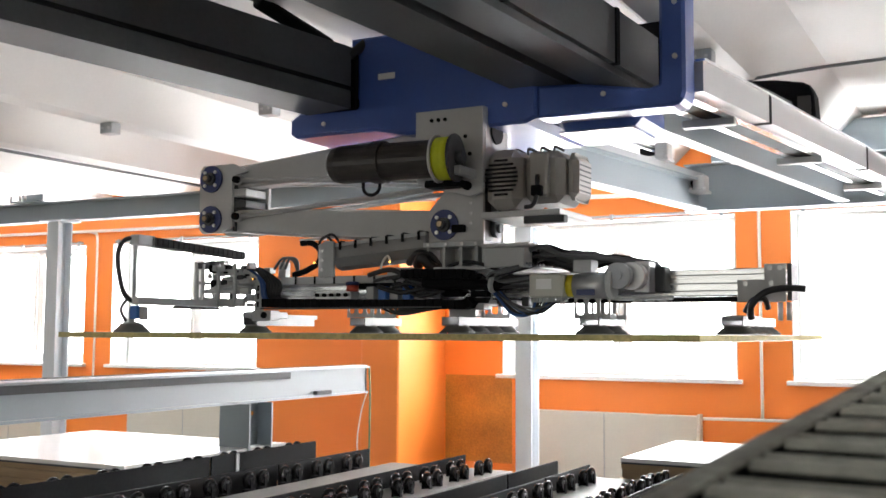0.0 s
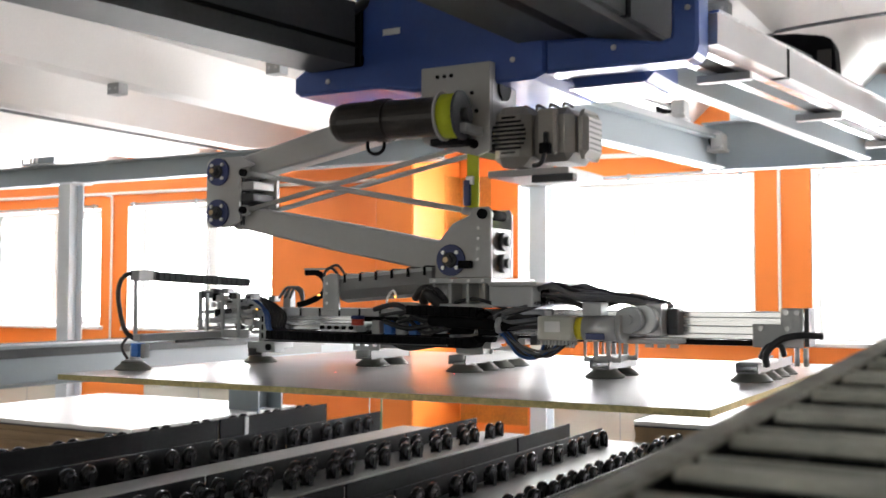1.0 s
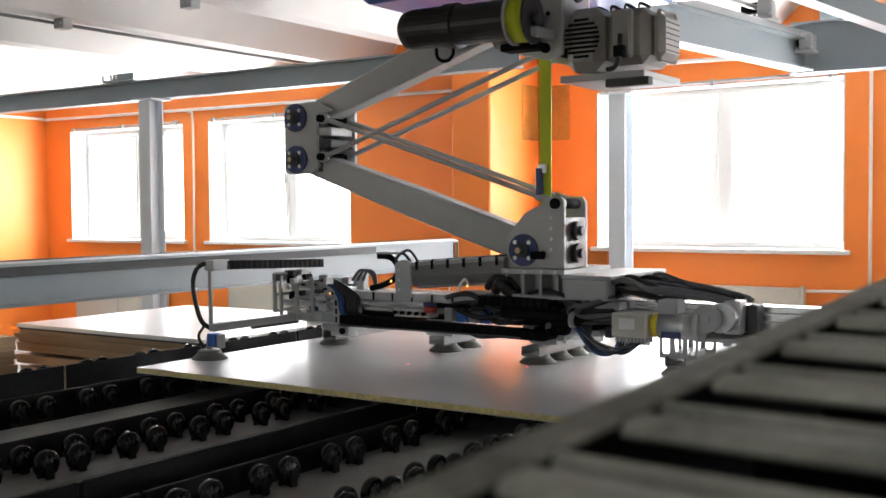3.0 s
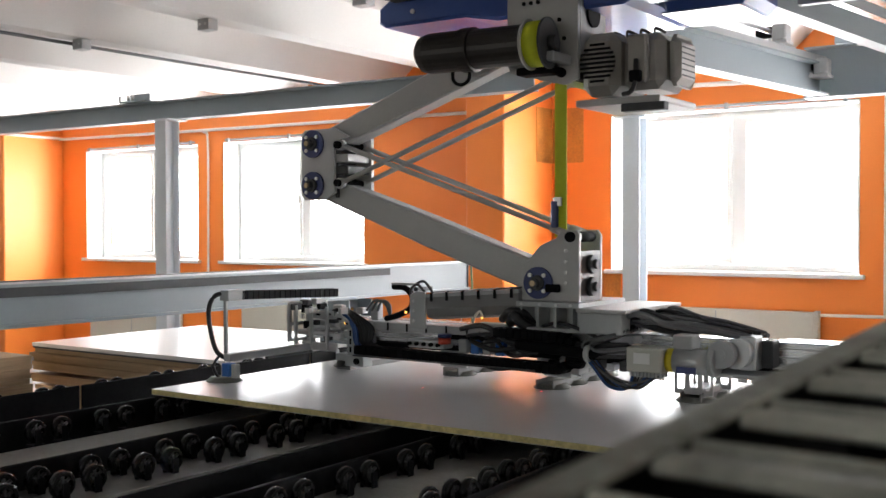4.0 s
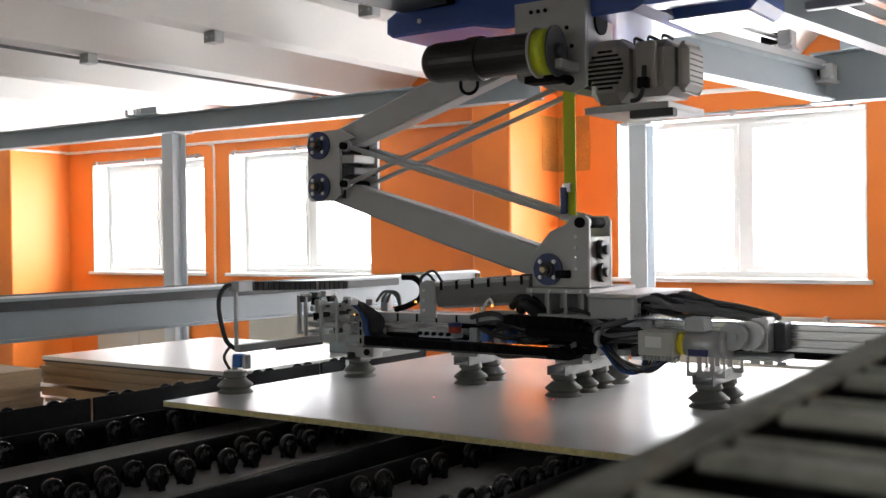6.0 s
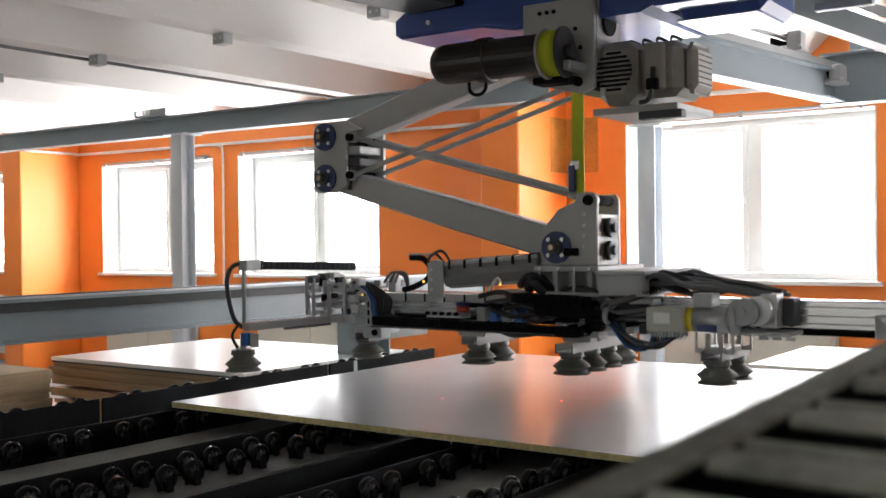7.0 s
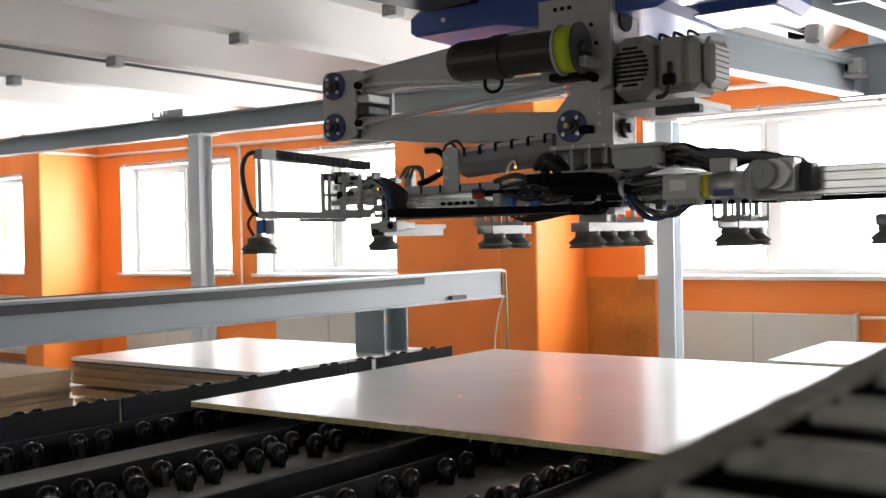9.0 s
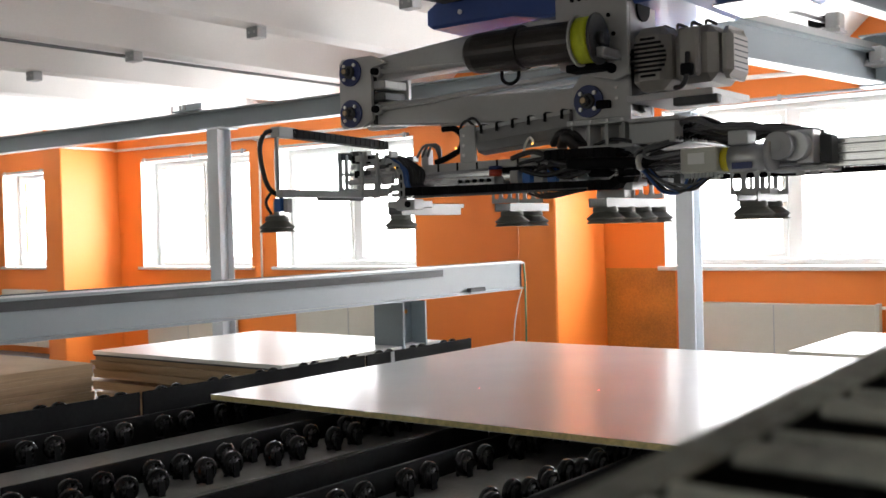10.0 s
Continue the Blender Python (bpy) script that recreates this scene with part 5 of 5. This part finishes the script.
# ---------------- stacks of boards ----------------


def stack(x0, x1, y0, y1, top, layers, label, sheet, gaps=(), seed=1):
    s = thing("board_stack", ((x0 + x1) / 2, (y0 + y1) / 2, 0), label, "board stack", group="stacks of boards")
    rnd = random.Random(seed)
    z = top
    for i in range(layers):
        th = 0.022 if i else 0.019
        dx, dy = (rnd.uniform(-0.012, 0.012), rnd.uniform(-0.012, 0.012)) if i else (0, 0)
        m = sheet if i == 0 else M_CHIP
        part("board", B(x0 + dx, x1 + dx, y0 + dy, y1 + dy, z - th, z), m, s)
        z -= th
        if i == 0 and 0 in gaps:
            # thin dark layer fills the gap below the top sheet
            part("dark_layer", B(x0 + 0.004, x1 - 0.004, y0 + 0.004, y1 - 0.004, z - 0.0095, z - 0.0005), M_DGREY, s, "thin dark layer in the gap under the sheet")
            z -= 0.010
        elif i in gaps:
            z -= 0.018
        else:
            z -= 0.0012
    part("lower_boards", B(x0 + 0.02, x1 - 0.02, y0 + 0.02, y1 - 0.02, 0.16, z), M_CHIP, s)
    for k in range(3):
        xx = x0 + 0.1 + (x1 - x0 - 0.3) * k / 2
        part("bearer", B(xx, xx + 0.1, y0 + 0.03, y1 - 0.03, 0.0, 0.159), M_CHIP, s)


stack(-5.0, -3.54, 3.41, 4.62, 0.90, 9, "stack of brown chipboards under a white sheet", M_SHEET, gaps=(0, 5, 7), seed=2)
stack(-6.0, -4.49, 1.4, 3.06, 0.90, 8, "stack of raw brown chipboards beside the table", M_CHIP, seed=3)
stack(-1.71, 0.6, 4.87, 5.85, 0.90, 8, "stack of white faced boards behind the table", M_SHEET, gaps=(0,), seed=5)

# ---------------- slatted conveyor close by, climbing gently ----------------
CON = Vector((-0.2490, 0.0, 1.3490))                     # inner edge of the near side flange
AXIS = Vector((0.0860, 1.0, 0.0752)).normalized()
ACROSS = Vector((AXIS.y, -AXIS.x, 0)).normalized()
CONM = Matrix((ACROSS, AXIS, ACROSS.cross(AXIS))).transposed().to_4x4()
SLAT = 0.1067                                            # from slat to slat
PHASE = 0.5673
CWID = 0.9
con = thing("slat_conveyor", (CON.x, CON.y, 0), "worn grey slatted conveyor with dark openings between slats", "conveyor")


def along(bm):
    """From the conveyor's own axes (across, along, up) into the room."""
    bmesh.ops.transform(bm, matrix=Matrix.Translation(CON) @ CONM, verts=bm.verts)
    return bm


N0, N1 = -6, 24
CY0, CY1 = PHASE + N0 * SLAT, PHASE + N1 * SLAT
# webs and tray are black to put shade into the slat openings
for x, sgn in ((0.0, -1), (CWID, 1)):
    a, b = sorted((x, x + sgn * 0.026))
    part("side_flange", along(B(a, b, CY0, CY1, -0.006, 0, bevel=0.0015)), M_GRIME, con)
    a, b = sorted((x + sgn * 0.019, x + sgn * 0.025))
    part("side_web", along(B(a, b, CY0, CY1, -0.12, -0.0065)), M_RAIL, con, "side of the frame, blackened as shade in the openings")
part("under_tray", along(B(0.001, CWID - 0.001, CY0, CY1, -0.10, -0.092)), M_RAIL, con, "tray under the slats, black as the shade there")
random.seed(21)
for k in range(N0, N1):
    y0 = PHASE + k * SLAT + 0.47 * SLAT
    y1 = PHASE + (k + 1) * SLAT - 0.002
    zt = -0.001 - 0.0015 * random.random()
    w = y1 - y0
    # folded slat: worn nose, shallow hollow, rear lip
    prof = [(y0 + 0.004, zt - 0.009), (y0, zt - 0.006), (y0 + 0.004, zt - 0.0015), (y0 + 0.011, zt), (y0 + 0.5 * w, zt - 0.0012), (y0 + 0.62 * w, zt - 0.007), (y0 + 0.8 * w, zt - 0.007), (y0 + 0.88 * w, zt - 0.001), (y1 - 0.002, zt - 0.001), (y1, zt - 0.003), (y1 - 0.002, zt - 0.009)]
    bm = bmesh.new()
    ends = [[bm.verts.new((x, y, z)) for y, z in prof] for x in (0.0015, CWID - 0.0015)]
    for i in range(len(prof)):
        j = (i + 1) % len(prof)
        bm.faces.new((ends[0][i], ends[0][j], ends[1][j], ends[1][i]))
    bm.faces.new(ends[0])
    bm.faces.new(list(reversed(ends[1])))
    bmesh.ops.recalc_face_normals(bm, faces=bm.faces)
    part("slat", along(bm), M_ROLLER, con)
    # added sunken bar, black for the shade in the opening before the slat
    part("shade_bar", along(B(0.035, CWID - 0.035, y0 - 0.26 * SLAT, y0 - 0.004, zt - 0.050, zt - 0.020, bevel=0.003)), M_RAIL, con, "added bar, black as the shade below the slats")
for y in (CY0 + 0.06, CY1 - 0.06):
    for x in (-0.008, CWID + 0.008):
        top = CON + CONM.to_3x3() @ Vector((x, y, -0.118))
        part("leg", B(top.x - 0.012, top.x + 0.012, top.y - 0.03, top.y + 0.03, 0, top.z), M_SIDE, con)


# ---------------- what moves ----------------
HUB = [(0.0, 0.433), (0.5, 0.328), (1.0, 0.139), (1.5, -0.028), (2.0, -0.105), (2.5, -0.139), (3.0, -0.168), (3.5, -0.194), (4.0, -0.204), (4.5, -0.182), (5.0, -0.155),
       (5.5, -0.130), (6.0, -0.123), (6.5, -0.116), (6.8, -0.098), (7.0, -0.034), (7.5, 0.112), (8.0, 0.284), (8.5, 0.378), (9.0, 0.411), (9.5, 0.443), (10.0, 0.471)]


def hub_height(t):
    """Height of the lower hub from the eye's, smoothly between the rows."""
    for i in range(len(HUB) - 1):
        (t0, a), (t1, b) = HUB[i], HUB[i + 1]
        if t <= t1:
            m0 = (b - HUB[i - 1][1]) / (t1 - HUB[i - 1][0]) if i else (b - a) / (t1 - t0)
            m1 = (HUB[i + 2][1] - a) / (HUB[i + 2][0] - t0) if i + 2 < len(HUB) else (b - a) / (t1 - t0)
            d = t1 - t0
            u = (t - t0) / d
            return (2 * u ** 3 - 3 * u * u + 1) * a + (u ** 3 - 2 * u * u + u) * d * m0 + (3 * u * u - 2 * u ** 3) * b + (u ** 3 - u * u) * d * m1
    return HUB[-1][1]


def motions():
    times = [0.25 * k for k in range(41)]
    g, kn, ua, la, ur, lr, cups, bd = [], [], [], [], [], [], [], []
    for t in times:
        hz = E_Z + hub_height(t)
        mid = (UP + hz) / 2
        drop = UP - mid - 0.0915
        ang = math.degrees(math.asin(drop / ARM))
        kx = HX - ARM * math.cos(radians(ang))
        g.append((t, pose(HX, HY, hz)))
        kn.append((t, pose(kx - HX, 0, mid - UP)))
        ua.append((t, pose(0, 0, 0, 0, -ang, 0)))
        ur.append((t, pose(0.136, 0, -0.175, 0, -ang, 0)))
        la.append((t, pose(0, 0, hz - UP, 0, ang, 0)))
        lr.append((t, pose(0.136, 0, hz + 0.175 - UP, 0, ang, 0)))
        bottom = max(BT, hz - 0.43) if t < 3.5 else BT
        bd.append((t, bottom - BT))
        free = 0.0 if t < 3.0 else max(-0.050 if t < 7.1 else -0.030, BT - (hz - 0.43))
        cups.append((t, free))
    walk(grip, g)
    walk(knuckle, kn)
    walk(upper_arm, ua)
    walk(lower_arm, la)
    for r in upper_rods:
        walk(r, ur)
    for r in lower_rods:
        walk(r, lr)
    b0 = ORIGIN[board]
    walk(board, [(t, pose(b0.x, b0.y, b0.z + d)) for t, d in bd])
    for c, share in [(c, 1.0) for c in CUPS] + [(c, 0.5) for c in FOLDS]:
        p = c.location.copy()
        walk(c, [(t, pose(p.x, p.y, p.z + d * share)) for t, d in cups])


motions()
